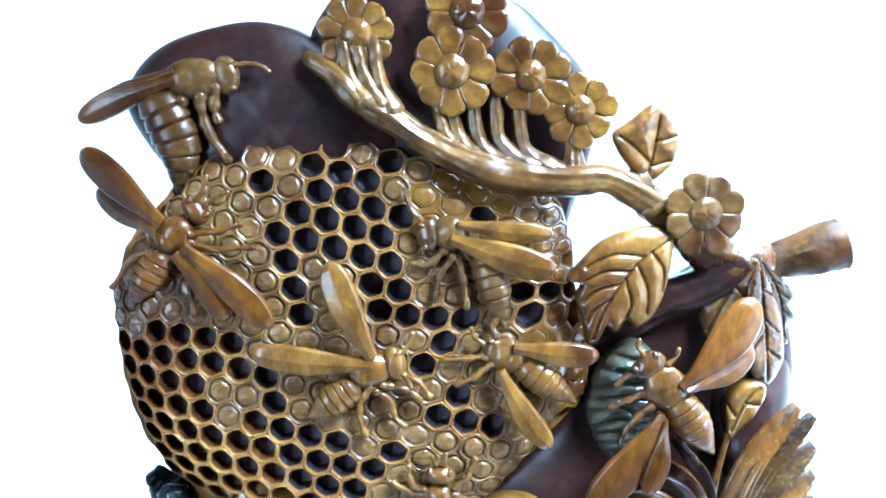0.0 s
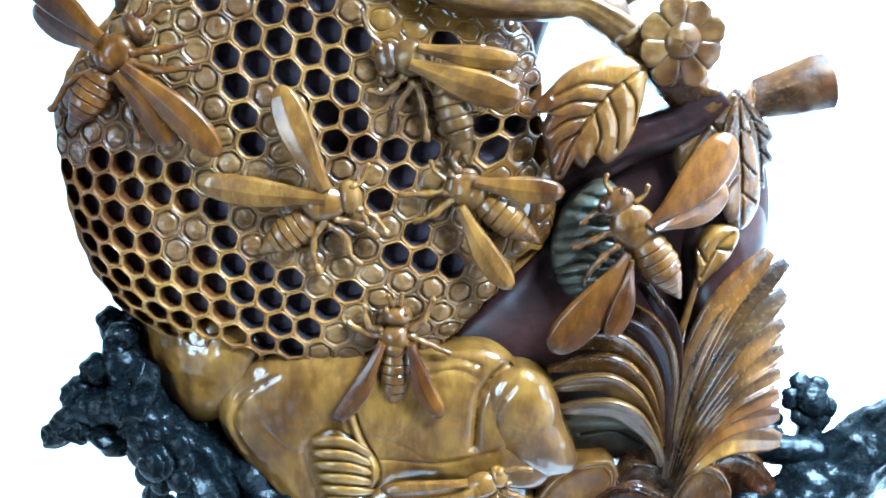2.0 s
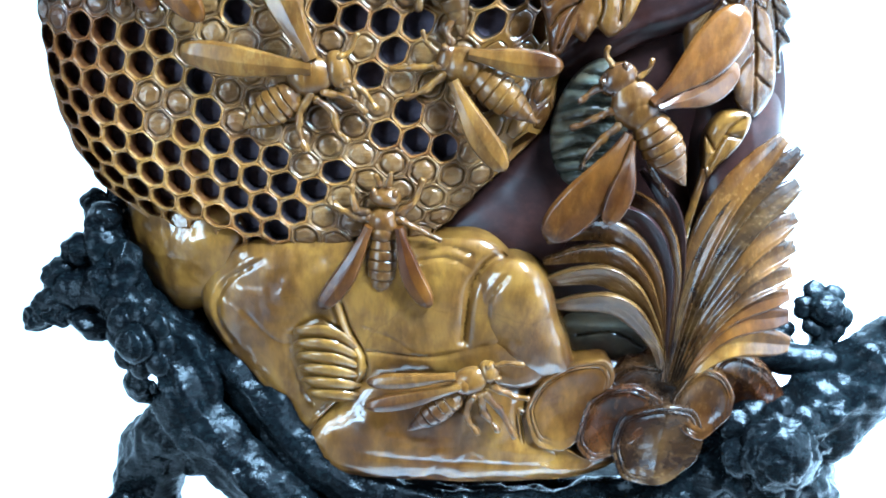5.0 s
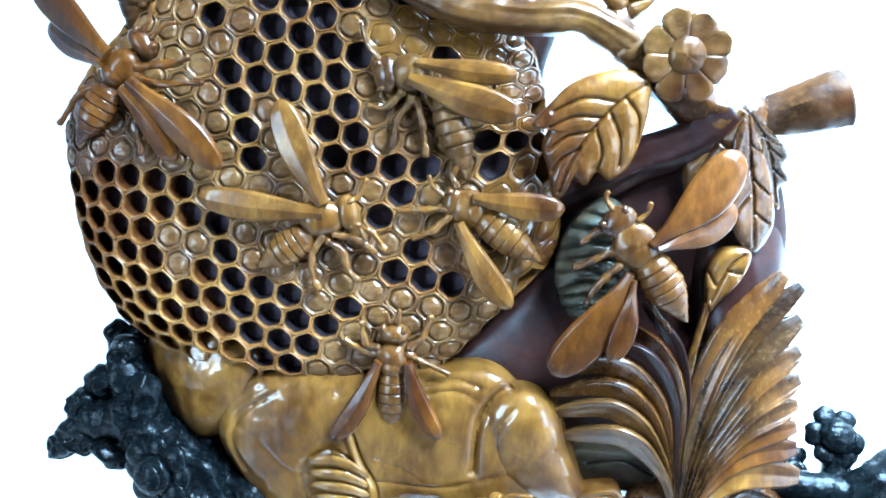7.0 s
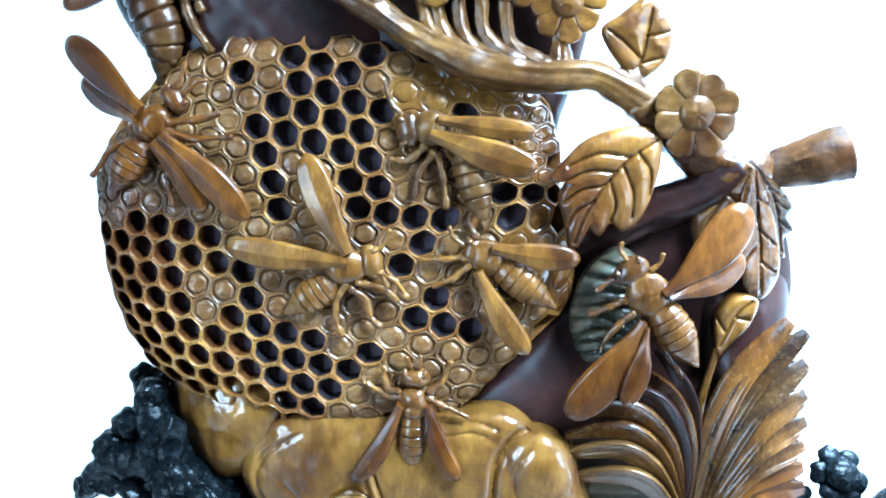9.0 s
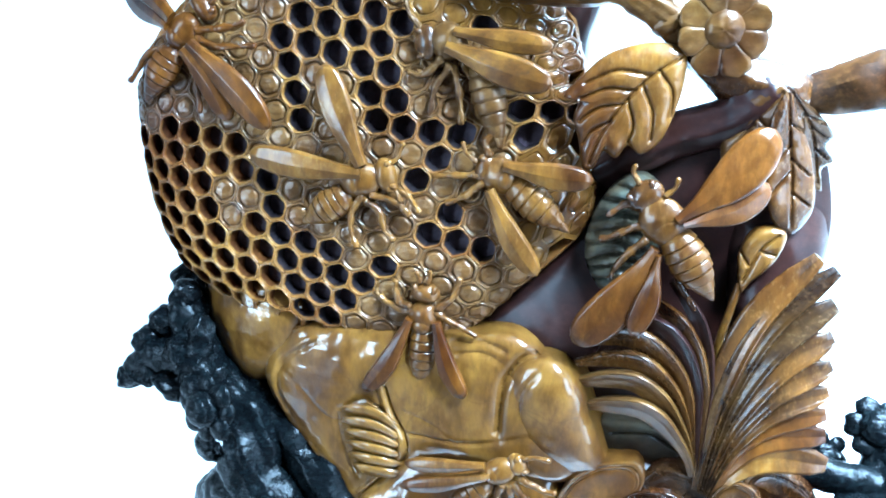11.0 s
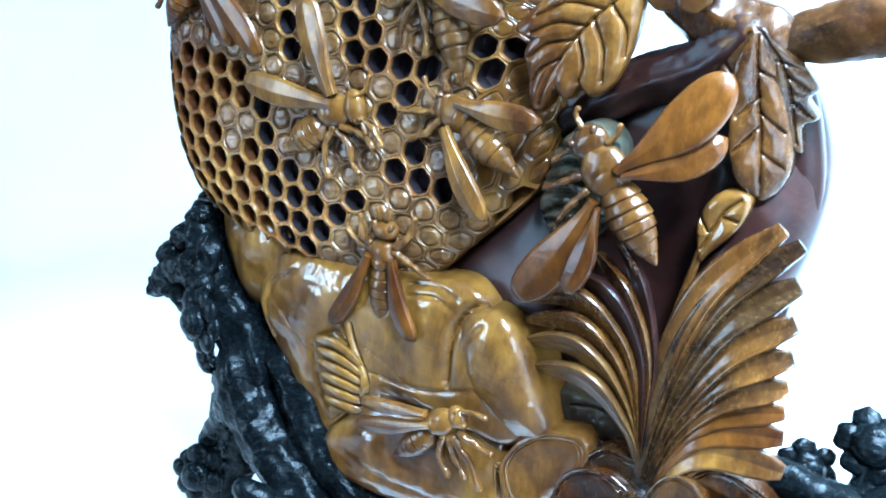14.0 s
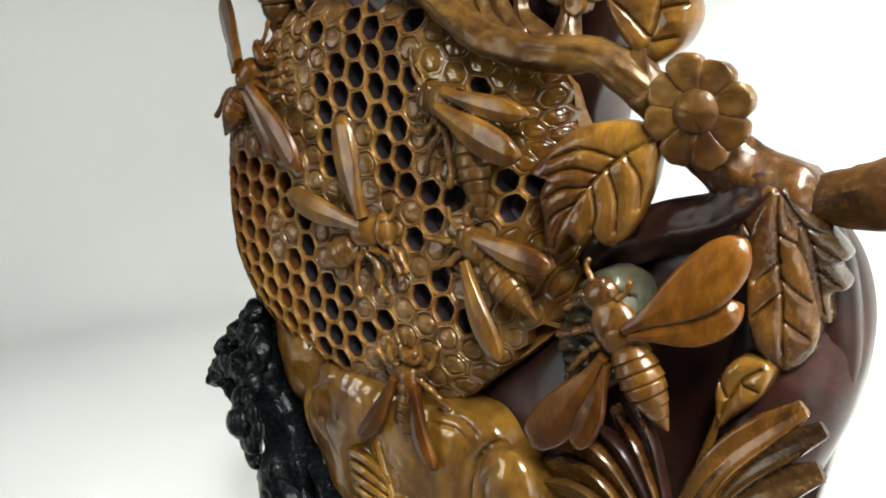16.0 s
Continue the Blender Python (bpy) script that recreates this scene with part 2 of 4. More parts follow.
def pad(outline, y, bulge, depth, n=84, rings=16, power=2.4, tilt=(0, 0), centre=None, cuts=(), amp=0.8, scale=0.06, side=0.0, puff=0.0):
    """A carved cushion: outline in the plan, its rim at y, bulging forward, with cuts (polyline, width, depth) and a solid back."""
    o = ring(outline, n)
    c = np.array(centre) if centre else o.mean(0)
    lines = [(line(p, 24), w, d) for p, w, d in cuts]
    verts, faces = [], []
    plane = lambda x, z: y + tilt[0] * (x - c[0]) + tilt[1] * (z - c[1])

    def row(points):
        verts.extend(points)
        return len(verts) - n

    def band(p, q):
        faces.extend((p + i, p + (i + 1) % n, q + (i + 1) % n, q + i) for i in range(n))

    back = row([(c[0] + 0.93 * (x - c[0]), plane(x, z) + depth, c[1] + 0.93 * (z - c[1])) for x, z in o])
    faces.append(tuple(range(back, back + n)))
    last = back
    for f in (0.5, 0.04):
        r = row([(x, plane(x, z) + depth * f + ripple(x, depth * f, z, scale, amp), z) for x, z in o])
        band(last, r)
        last = r
    for k in range(rings):
        s = 1 - (k + 0.15) / rings
        pts = []
        for x, z in o:
            px, pz = c[0] + s * (x - c[0]), c[1] + s * (z - c[1])
            py = plane(px, pz) - bulge * (1 - s ** power) ** 0.62
            gap = [near(px, pz, poly) for poly, w, d in lines]
            for (poly, w, d), g in zip(lines, gap):
                py += d * math.exp(-(g / w) ** 1.35)
            if puff:
                py -= puff * (1 - math.exp(-(min(gap) / 4.0) ** 2)) * (1 - s ** 6)
            pts.append((px + side * (1 - s), py + ripple(px, 3.1, pz, scale, amp) + ripple(px, 7.7, pz, scale * 4, amp * 0.3), pz))
        r = row(pts)
        band(last, r)
        last = r
    faces.append(tuple(range(last, last + n)))
    return verts, faces


def tube(pts, radii, n=12, steps=None, flat=1.0, amp=0.0, scale=0.12, blunt=False, flutes=0.0):
    """A tapering rounded limb through 3D points. flat squeezes it from front to back."""
    steps = steps or 6 * len(pts)
    p = line(pts, steps)
    r = np.interp(np.linspace(0, 1, steps), np.linspace(0, 1, len(radii)), radii)
    verts, faces = [], []
    up = Vector((0, 1, 0))
    for k in range(steps):
        d = Vector(p[min(k + 1, steps - 1)] - p[max(k - 1, 0)]).normalized()
        side = d.cross(up)
        side = side.normalized() if side.length > 1e-3 else Vector((1, 0, 0))
        front = side.cross(d).normalized()
        for i in range(n):
            a = 2 * math.pi * i / n
            rk = r[k] * (1 + flutes * (math.sin(5 * a + k * 0.09) + 0.7 * math.sin(8 * a - k * 0.06 + 1.3) + 0.5 * math.sin(13 * a + k * 0.05)))
            v = Vector(p[k]) + side * (rk * math.cos(a)) + front * (rk * flat * math.sin(a))
            if amp:
                v += (v - Vector(p[k])).normalized() * (ripple(*v, scale, amp) + ripple(*v, scale * 3, amp * 0.4) + ripple(*v, scale * 8, amp * 0.15))
            verts.append(tuple(v))
    for k in range(steps - 1):
        faces.extend((k * n + i, k * n + (i + 1) % n, (k + 1) * n + (i + 1) % n, (k + 1) * n + i) for i in range(n))
    for k, sign in ((0, -1), (steps - 1, 1)):
        d = Vector(p[min(k + 1, steps - 1)] - p[max(k - 1, 0)]).normalized()
        base, last = k * n, k * n
        for f, o in ((0.9, 0.12), (0.3, 0.05)) if blunt and sign > 0 else ((0.75, 0.5), (0.35, 0.8)):
            q = len(verts)
            for i in range(n):
                v = Vector(verts[base + i])
                verts.append(tuple(Vector(p[k]) + (v - Vector(p[k])) * f + d * (sign * o * r[k] * 0.8)))
            faces.extend((last + i, last + (i + 1) % n, q + (i + 1) % n, q + i) for i in range(n))
            last = q
        faces.append(tuple(range(last, last + n)))
    return verts, faces


def strip(pts, widths, thick, ridge=0.0, n=14, steps=30, curl=0.0, grooves=0, square=2.6, rim=0.0, crest=0.0):
    """A long carved blade through 3D points: rounded front across its width, flat back; grooves run along it."""
    p = line(pts, steps)
    w = np.interp(np.linspace(0, 1, steps), np.linspace(0, 1, len(widths)), widths)
    verts, faces = [], []
    for k in range(steps):
        d = p[min(k + 1, steps - 1)] - p[max(k - 1, 0)]
        side = np.array((d[2], 0.0, -d[0]))
        side /= max(1e-6, np.linalg.norm(side))
        for i in range(n):
            u = 2 * i / (n - 1) - 1
            h = thick * math.sqrt(max(0.0, 1 - abs(u) ** square)) + ridge * (1 - abs(u))
            if rim:
                h += rim * math.exp(-((abs(u) - 0.84) / 0.09) ** 2)
            if crest:
                h += crest * math.exp(-((u - 0.76) / 0.13) ** 2)
            if grooves:
                h += 0.5 * thick * 0.35 * math.cos(u * math.pi * grooves) * (1 - abs(u))
            h *= min(1.0, max(0.0, (steps - 1 - k) / (0.09 * steps))) ** 0.5 * 0.85 + 0.15
            v = p[k] + side * (w[k] * u)
            verts.append((v[0], v[1] - h - curl * u * w[k] * 0.5, v[2]))
        verts.append((p[k][0] + side[0] * w[k] * 0.7, p[k][1] + thick * 0.8, p[k][2] + side[2] * w[k] * 0.7))
        verts.append((p[k][0] - side[0] * w[k] * 0.7, p[k][1] + thick * 0.8, p[k][2] - side[2] * w[k] * 0.7))
    m = n + 2
    for k in range(steps - 1):
        faces.extend((k * m + i, k * m + (i + 1) % m, (k + 1) * m + (i + 1) % m, (k + 1) * m + i) for i in range(m))
    faces += [tuple(range(m)), tuple(range((steps - 1) * m, steps * m))]
    return verts, faces


def blob(c, size, turn=0.0, n=20, rows=12, amp=0.0):
    """A rounded lump of half-sizes (along, deep, across), turned in the plan."""
    ca, sa = math.cos(radians(turn)), math.sin(radians(turn))
    verts, faces = [], []
    for k in range(1, rows):
        b = math.pi * k / rows
        for i in range(n):
            a = 2 * math.pi * i / n
            u, y, w = size[0] * math.cos(b), size[1] * math.sin(b) * math.sin(a), size[2] * math.sin(b) * math.cos(a)
            x, z = c[0] + u * ca - w * sa, c[2] + u * sa + w * ca
            verts.append((x + ripple(x, y, z, 0.16, amp), c[1] + y + ripple(z, y, x, 0.16, amp), z))
    for k in range(rows - 2):
        faces.extend((k * n + i, k * n + (i + 1) % n, (k + 1) * n + (i + 1) % n, (k + 1) * n + i) for i in range(n))
    faces += [tuple(range(n)), tuple(range((rows - 2) * n, (rows - 1) * n))]
    return verts, faces


def joined(*parts):
    verts, faces = [], []
    for v, f in parts:
        k = len(verts)
        verts.extend(v)
        faces.extend(tuple(i + k for i in q) for q in f)
    return verts, faces


# ---- the backdrop: white card bent round the back and both sides, rising from a white table ----
def backdrop():
    plan = line([(-900, -380), (-905, -150), (-900, 100), (-800, 380), (-500, 590), (0, 660), (500, 590), (800, 380), (900, 100), (905, -380)], 64)
    prof = [(140 - 140 * math.sin(radians(a)), 140 - 140 * math.cos(radians(a))) for a in range(0, 91, 10)] + [(0, 700), (0, 1500)]
    verts, faces = [], []
    for k, p in enumerate(plan):
        d = plan[min(k + 1, 63)] - plan[max(k - 1, 0)]
        inward = np.array((d[1], -d[0])) / np.linalg.norm(d)
        for a, z in prof:
            q = p + inward * a
            verts.append((q[0], q[1], TABLE + z))
    m = len(prof)
    for k in range(63):
        faces.extend((k * m + i, k * m + i + 1, (k + 1) * m + i + 1, (k + 1) * m + i) for i in range(m - 1))
    # the card's front edge is cut back before the stand
    front = len(verts)
    verts.extend([(-220, -130, TABLE), (-340, -360, TABLE)])
    faces.append(tuple(k * m for k in range(64) if plan[k][0] < 0 or plan[k][1] > -110) + (front, front + 1))
    ob = mesh("backdrop", verts, faces, PAPER, sharp=80)
    tagged(ob, "white card bent round behind the stand", "backdrop", kind="structure")
    sol = ob.modifiers.new("thickness", "SOLIDIFY")
    sol.thickness, sol.offset = 0.002, -1


def box(name, lo, hi, material, label, category):
    x0, y0, z0 = lo
    x1, y1, z1 = hi
    v = [(x, y, z) for x in (x0, x1) for y in (y0, y1) for z in (z0, z1)]
    f = [(0, 1, 3, 2), (4, 6, 7, 5), (0, 4, 5, 1), (2, 3, 7, 6), (0, 2, 6, 4), (1, 5, 7, 3)]
    return tagged(mesh(name, v, f, material), label, category, kind="structure")


TABLE = -45
backdrop()
box("table_top", (-1300, -900, TABLE - 30), (1300, 900, TABLE - 3), WOOD_TOP, "dark table under the white card", "table")
box("floor", (-3000, -3000, -800), (3000, 3000, -760), ROOM, "pale grey floor of the room", "floor")
box("ceiling", (-3000, -3000, 2000), (3000, 3000, 2040), ROOM, "pale ceiling of the room", "ceiling")
box("wall_north", (-3000, 3000, -760), (3000, 3060, 2000), ROOM, "plain pale wall", "wall")
box("wall_south", (-3000, -3060, -760), (3000, -3000, 2000), ROOM, "plain pale wall", "wall")
box("wall_west", (-3060, -3000, -760), (-3000, 3000, 2000), ROOM, "plain pale wall", "wall")
box("wall_east", (3000, -3000, -760), (3060, 3000, 2000), ROOM, "plain pale wall", "wall")

# ---- the stone carving ----
carving = tagged(new("stone_carving"), "polished tiger-brown stone carving of a beehive with bees, flowers and leaves", "carving")
carving.location = (0, 0, 0.05)
carving_inverse = Matrix.Translation((0, 0, -0.05))


def stone_part(name, geometry, material, parent=None, label="", sharp=50):
    ob = mesh(name, *geometry, material, parent or carving, label, sharp)
    if not parent:
        ob.matrix_parent_inverse = carving_inverse
    return ob


HIVE = [(-115, 367), (-98, 368), (-65, 370), (-43, 367), (-22, 363), (-4, 355), (37, 342), (51, 316), (54, 284), (60, 267), (61, 249),
        (55, 229), (41, 213), (20, 193), (2, 176), (-21, 166), (-51, 165), (-75, 165), (-96, 168), (-118, 174), (-140, 184), (-158, 197),
        (-173, 218), (-181, 243), (-184, 268), (-184, 294), (-177, 318), (-163, 334), (-151, 347), (-135, 359)]
RIM = ring(HIVE, 150)
RIM_CLOSED = np.vstack([RIM, RIM[:1]])


def inside(x, z, poly=RIM):
    x0, z0, x1, z1 = poly[:, 0], poly[:, 1], np.roll(poly[:, 0], -1), np.roll(poly[:, 1], -1)
    cross = (z0 > z) != (z1 > z)
    with np.errstate(divide="ignore", invalid="ignore"):
        at = x0 + (z - z0) * (x1 - x0) / (z1 - z0)
    return bool((cross & (x < at)).sum() % 2)


def comb_y(x, z):
    """Front of the honeycomb: a leaning plane that rolls back near the rim."""
    d = near(x, z, RIM_CLOSED) if inside(x, z) else 0.0
    return -41.7 + 0.0655 * x + 0.1131 * z + 11 * max(0.0, 1 - d / 24) ** 2.2


# the cells' lattice: a hexagonal net, drawn out and bent as the carver laid it
NET_X = (-59.2, 28.3, 3.9, 0.7, 117.9, 3.8, -2.5, 2.3, -6.3, -10.5)
NET_Z = (276.9, -113.3, -2.5, 9.5, -30.2, 6.0, 8.5, 6.6, 20.3, 8.5)
POWERS = [(p, q) for p in range(4) for q in range(4 - p)]
# where the carver's hand wandered from it: column, row, shift across, shift up
WANDER = [(7, 4, 9.8, 7.8), (4, 10, -0.9, -5.3), (8, -2, 0.8, -7.8), (7, 7, -5.0, -8.7), (-9, 9, -1.6, -2.2), (1, 4, 1.1, -2.3), (-3, 4, 2.4, -3.0), (-1, 12, -1.4, 1.5),
          (3, 0, -3.4, -4.0), (-2, -1, -1.4, -0.6), (-5, 8, 0.9, 1.6), (0, 0, 1.8, 2.7), (4, -2, 0.4, 4.7), (0, 11, -2.2, 2.9), (-8, 13, 1.7, -3.6), (0, 2, -0.1, -1.7),
          (-8, 6, 0.4, -3.6), (5, -1, -0.4, -2.3), (4, 4, -1.6, 0.3), (-5, 1, 3.4, -2.2), (-4, 2, -1.3, 1.1), (-2, 0, -0.6, -2.7), (-9, 10, -0.2, -1.7), (2, 3, -0.1, -2.2)]


def net(i, j):
    terms = [(i / 8) ** p * ((j - 5) / 8) ** q for p, q in POWERS]
    x, z = sum(a * b for a, b in zip(NET_X, terms)), sum(a * b for a, b in zip(NET_Z, terms))
    for a, b, dx, dz in WANDER:
        w = math.exp(-((i - a) ** 2 + (j - b) ** 2) / 5.78)
        x, z = x + w * dx, z + w * dz
    return np.array((x, z))


# which cells are open, row by row: first row, its first column, then one mark a cell (# open, o capped)
OPEN_ROWS = {-2: (1, "#o#"), -1: (0, "###oooo"), 0: (-2, "#o####"), 1: (-1, "####"), 2: (-2, "#####"), 3: (-2, "#oo##ooo###"),
             4: (-2, "#oo####oo"), 5: (-2, "#oooo#"), 6: (2, "#"), 7: (-8, "####ooooooo#"), 8: (-9, "######ooooo###"), 9: (-9, "###oo#"),
             10: (-9, "###o####oo"), 11: (-9, "#########"), 12: (-9, "########"), 13: (-9, "#######")}
OPEN = {(c0 + k, j) for j, (c0, row) in OPEN_ROWS.items() for k, mark in enumerate(row) if mark == "#"}
OPEN |= {(i, j) for i in (-11, -10) for j in range(8, 14)} | {(i, 14) for i in range(-10, 1)}
OPEN |= {(6, -1), (6, 4), (0, 10), (6, 3), (7, 3), (8, 3)}


def comb_cell(i, j, parent):
    c = net(i, j)
    if not inside(*c) or near(*c, RIM_CLOSED) < (4.5 if c[1] > 345 else 2.5) or i < (-10 if j >= 8 else -11) or j > (14 if i < -3 else 13 if i < 0 else 12):
        return
    around = [net(i + a, j + b) for a, b in ((1, 0), (0, 1), (-1, 1), (-1, 0), (0, -1), (1, -1))]
    corners = []
    for k in range(6):
        q = (c + around[k] + around[(k + 1) % 6]) / 3
        cut = False
        for s in range(20):
            if inside(*(c + (q - c) * (1 - s * 0.05))):
                q = c + (q - c) * (1 - s * 0.05)
                cut = s > 0
                break
        corners.append(q)
    rnd = random.Random(i * 31 + j * 7)
    pts = []
    for k in range(6):
        a, b = corners[k], corners[(k + 1) % 6]
        pts += [a, a + (b - a) * 0.25, a + (b - a) * 0.5, a + (b - a) * 0.75]
    n = len(pts)
    pts = np.array(pts)
    soft = 0.5 * pts + 0.25 * (np.roll(pts, 1, 0) + np.roll(pts, -1, 0))
    size = np.linalg.norm(pts - c, axis=1).mean()
    circle = c + (pts - c) * (size / np.linalg.norm(pts - c, axis=1))[:, None]
    wob = [rnd.uniform(-0.02, 0.02) for _ in range(n)]
    base = comb_y(*c)
    flat = np.array([comb_y(*p) for p in corners])
    level = np.interp(np.arange(n) / 4, np.arange(7), np.r_[flat, flat[0]])
    is_open = (i, j) in OPEN
    jit = rnd.uniform(-0.25, 0.35)
    # toward one edge the caps are only incised
    shallow = c[0] > 30 or (c[1] > 325 and c[0] > -25)
    if is_open:
        prof = [(1.0, 6.0, 0), (1.0, 0.3, 0), (0.975, -0.05, 0), (0.94, -0.2, 0), (0.895, -0.1, 0), (0.865, 0.5, 0.12), (0.845, 2.0, 0.18),
                (0.835, 3.2, 0.2), (0.80, 9.5, 0.3)]
    else:
        h = rnd.uniform(-0.3, 1.1)
        g, rd = rnd.uniform(0.7, 1.5), rnd.uniform(0.25, 0.7)
        prof = [(1.0, 6.0, 0), (1.0, 0.4, 0), (0.97, 0.0, 0), (0.925, -0.1, 0), (0.875, 0.0, 0.1), (0.83, 0.5 * g, 0.15), (0.78, 1.15 * g, 0.25),
                (0.73, 1.2 * g, 0.4 * rd), (0.67, 0.6 * g, 0.7 * rd), (0.60, 0.2 - h * 0.3, 0.9 * rd), (0.50, 0.1 - h * 0.5, rd), (0.38, 0.15 - h * 0.6, 1.0), (0.24, 0.1 - h * 0.7, 1.0), (0.1, 0.0 - h * 0.7, 1.0)]
        if shallow:
            prof = [(1.0, 6.0, 0), (1.0, 0.1, 0), (0.97, 0.0, 0), (0.88, -0.05, 0), (0.80, 0.0, 0.05), (0.77, 0.55, 0.08), (0.735, 0.6, 0.1), (0.70, 0.1, 0.15), (0.62, -0.1, 0.3), (0.45, -0.2 - h * 0.25, 0.6),
                    (0.28, -0.25 - h * 0.3, 1.0), (0.1, -0.3 - h * 0.3, 1.0)]
    verts, faces = [], []
    for s, dy, roundness in prof:
        for k in range(n):
            p = pts[k] if s == 1.0 else soft[k] * (1 - roundness) + circle[k] * roundness * 0.94 + soft[k] * roundness * 0.06
            q = c + (p - c) * (s + (wob[k] if s < 0.9 else 0))
            f = min(1.0, s)
            y = level[k] * f + base * (1 - f)
            verts.append((q[0], y + dy + (jit if s < 1 else 0.0) + ripple(q[0], 2.0, q[1], 0.35, 0.25), q[1]))
    for r in range(len(prof) - 1):
        faces.extend((r * n + k, r * n + (k + 1) % n, (r + 1) * n + (k + 1) % n, (r + 1) * n + k) for k in range(n))
    last = (len(prof) - 1) * n
    faces.append(tuple(range(last, last + n)))
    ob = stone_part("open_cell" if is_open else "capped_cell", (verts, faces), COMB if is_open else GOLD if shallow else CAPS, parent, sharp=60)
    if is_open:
        # inner walls and floor carry the painted shade, the cells being shallow
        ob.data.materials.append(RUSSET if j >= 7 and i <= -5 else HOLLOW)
        ob.data.materials.append(SHADED_FLOOR)
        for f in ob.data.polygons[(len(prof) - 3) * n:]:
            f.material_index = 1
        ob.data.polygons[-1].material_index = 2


def honeycomb():
    n = len(RIM)
    c = RIM.mean(0)
    verts, faces = [], []
    for s, dy in ((0.88, 9.0), (0.975, 1.8), (0.99, 1.8), (0.998, 5.0), (0.985, 16.0), (0.95, 30.0), (0.9, 34.0)):
        for x, z in RIM:
            q = c + (np.array((x, z)) - c) * s
            w = 1.1 * math.sin(near(x, z, RIM_CLOSED[:2]) * 0.48) if s > 0.95 else 0
            y = -41.7 + 0.0655 * x + 0.1131 * z + 11 + dy
            d = (q - c) / np.linalg.norm(q - c)
            verts.append((q[0] + d[0] * w * 0.5, y + ripple(x, dy, z, 0.1, 0.8), q[1] + d[1] * w * 0.5))
    for r in range(6):
        faces.extend((r * n + k, r * n + (k + 1) % n, (r + 1) * n + (k + 1) % n, (r + 1) * n + k) for k in range(n))
    faces.append(tuple(range(6 * n, 7 * n)))
    return stone_part("honeycomb", (verts, faces), COMB, label="honey-coloured carved comb with open and capped hexagonal cells")


# ---- bees ----
def wing_width(s, root=0.6):
    u = min(1.0, s / 0.62)
    return (root + (1 - root) * u * u * (3 - 2 * u)) * math.sqrt(max(0.004, 1 - max(0.0, (s - 0.64) / 0.36) ** 2.4))


def wing(root, tip, width, y0, y1, bend=0.0, thick=2.3, waist=0.6):
    """A rounded wing from root to tip (plan), lying at y0 to y1."""
    a, b = np.array(root, float), np.array(tip, float)
    d = b - a
    m = a + d * 0.55 + np.array((-d[1], d[0])) * bend
    return strip([(a[0], y0, a[1]), (m[0], y0 * 0.4 + y1 * 0.6 - 1.0, m[1]), (b[0], y1, b[1])],
                 [width * wing_width(k / 60, waist) for k in range(61)], thick, ridge=1.1, steps=44, n=30, square=6, rim=0.3)


def abdomen(a, b, width, y0, y1, bands=7, bend=0.0):
    a, b = np.array(a, float), np.array(b, float)
    d = b - a
    m = (a + b) / 2 + np.array((-d[1], d[0])) * bend
    radii = []
    for k in range(81):
        s = k / 80
        r = width * math.sqrt(max(0.06, 1 - ((s - 0.38) / 0.645) ** 2))
        r *= 1 - 0.68 * max(0.0, (s - 0.4) / 0.6) ** 1.5
        g = (s * bands) % 1.0
        radii.append(r * (1 - 0.12 * math.exp(-(min(g, 1 - g) / 0.07) ** 2) + 0.09 * g - 0.03))
    return tube([(a[0], y0, a[1]), (m[0], (y0 + y1) / 2 - 0.8, m[1]), (b[0], y1, b[1])], radii, n=20, steps=81, flat=0.78)


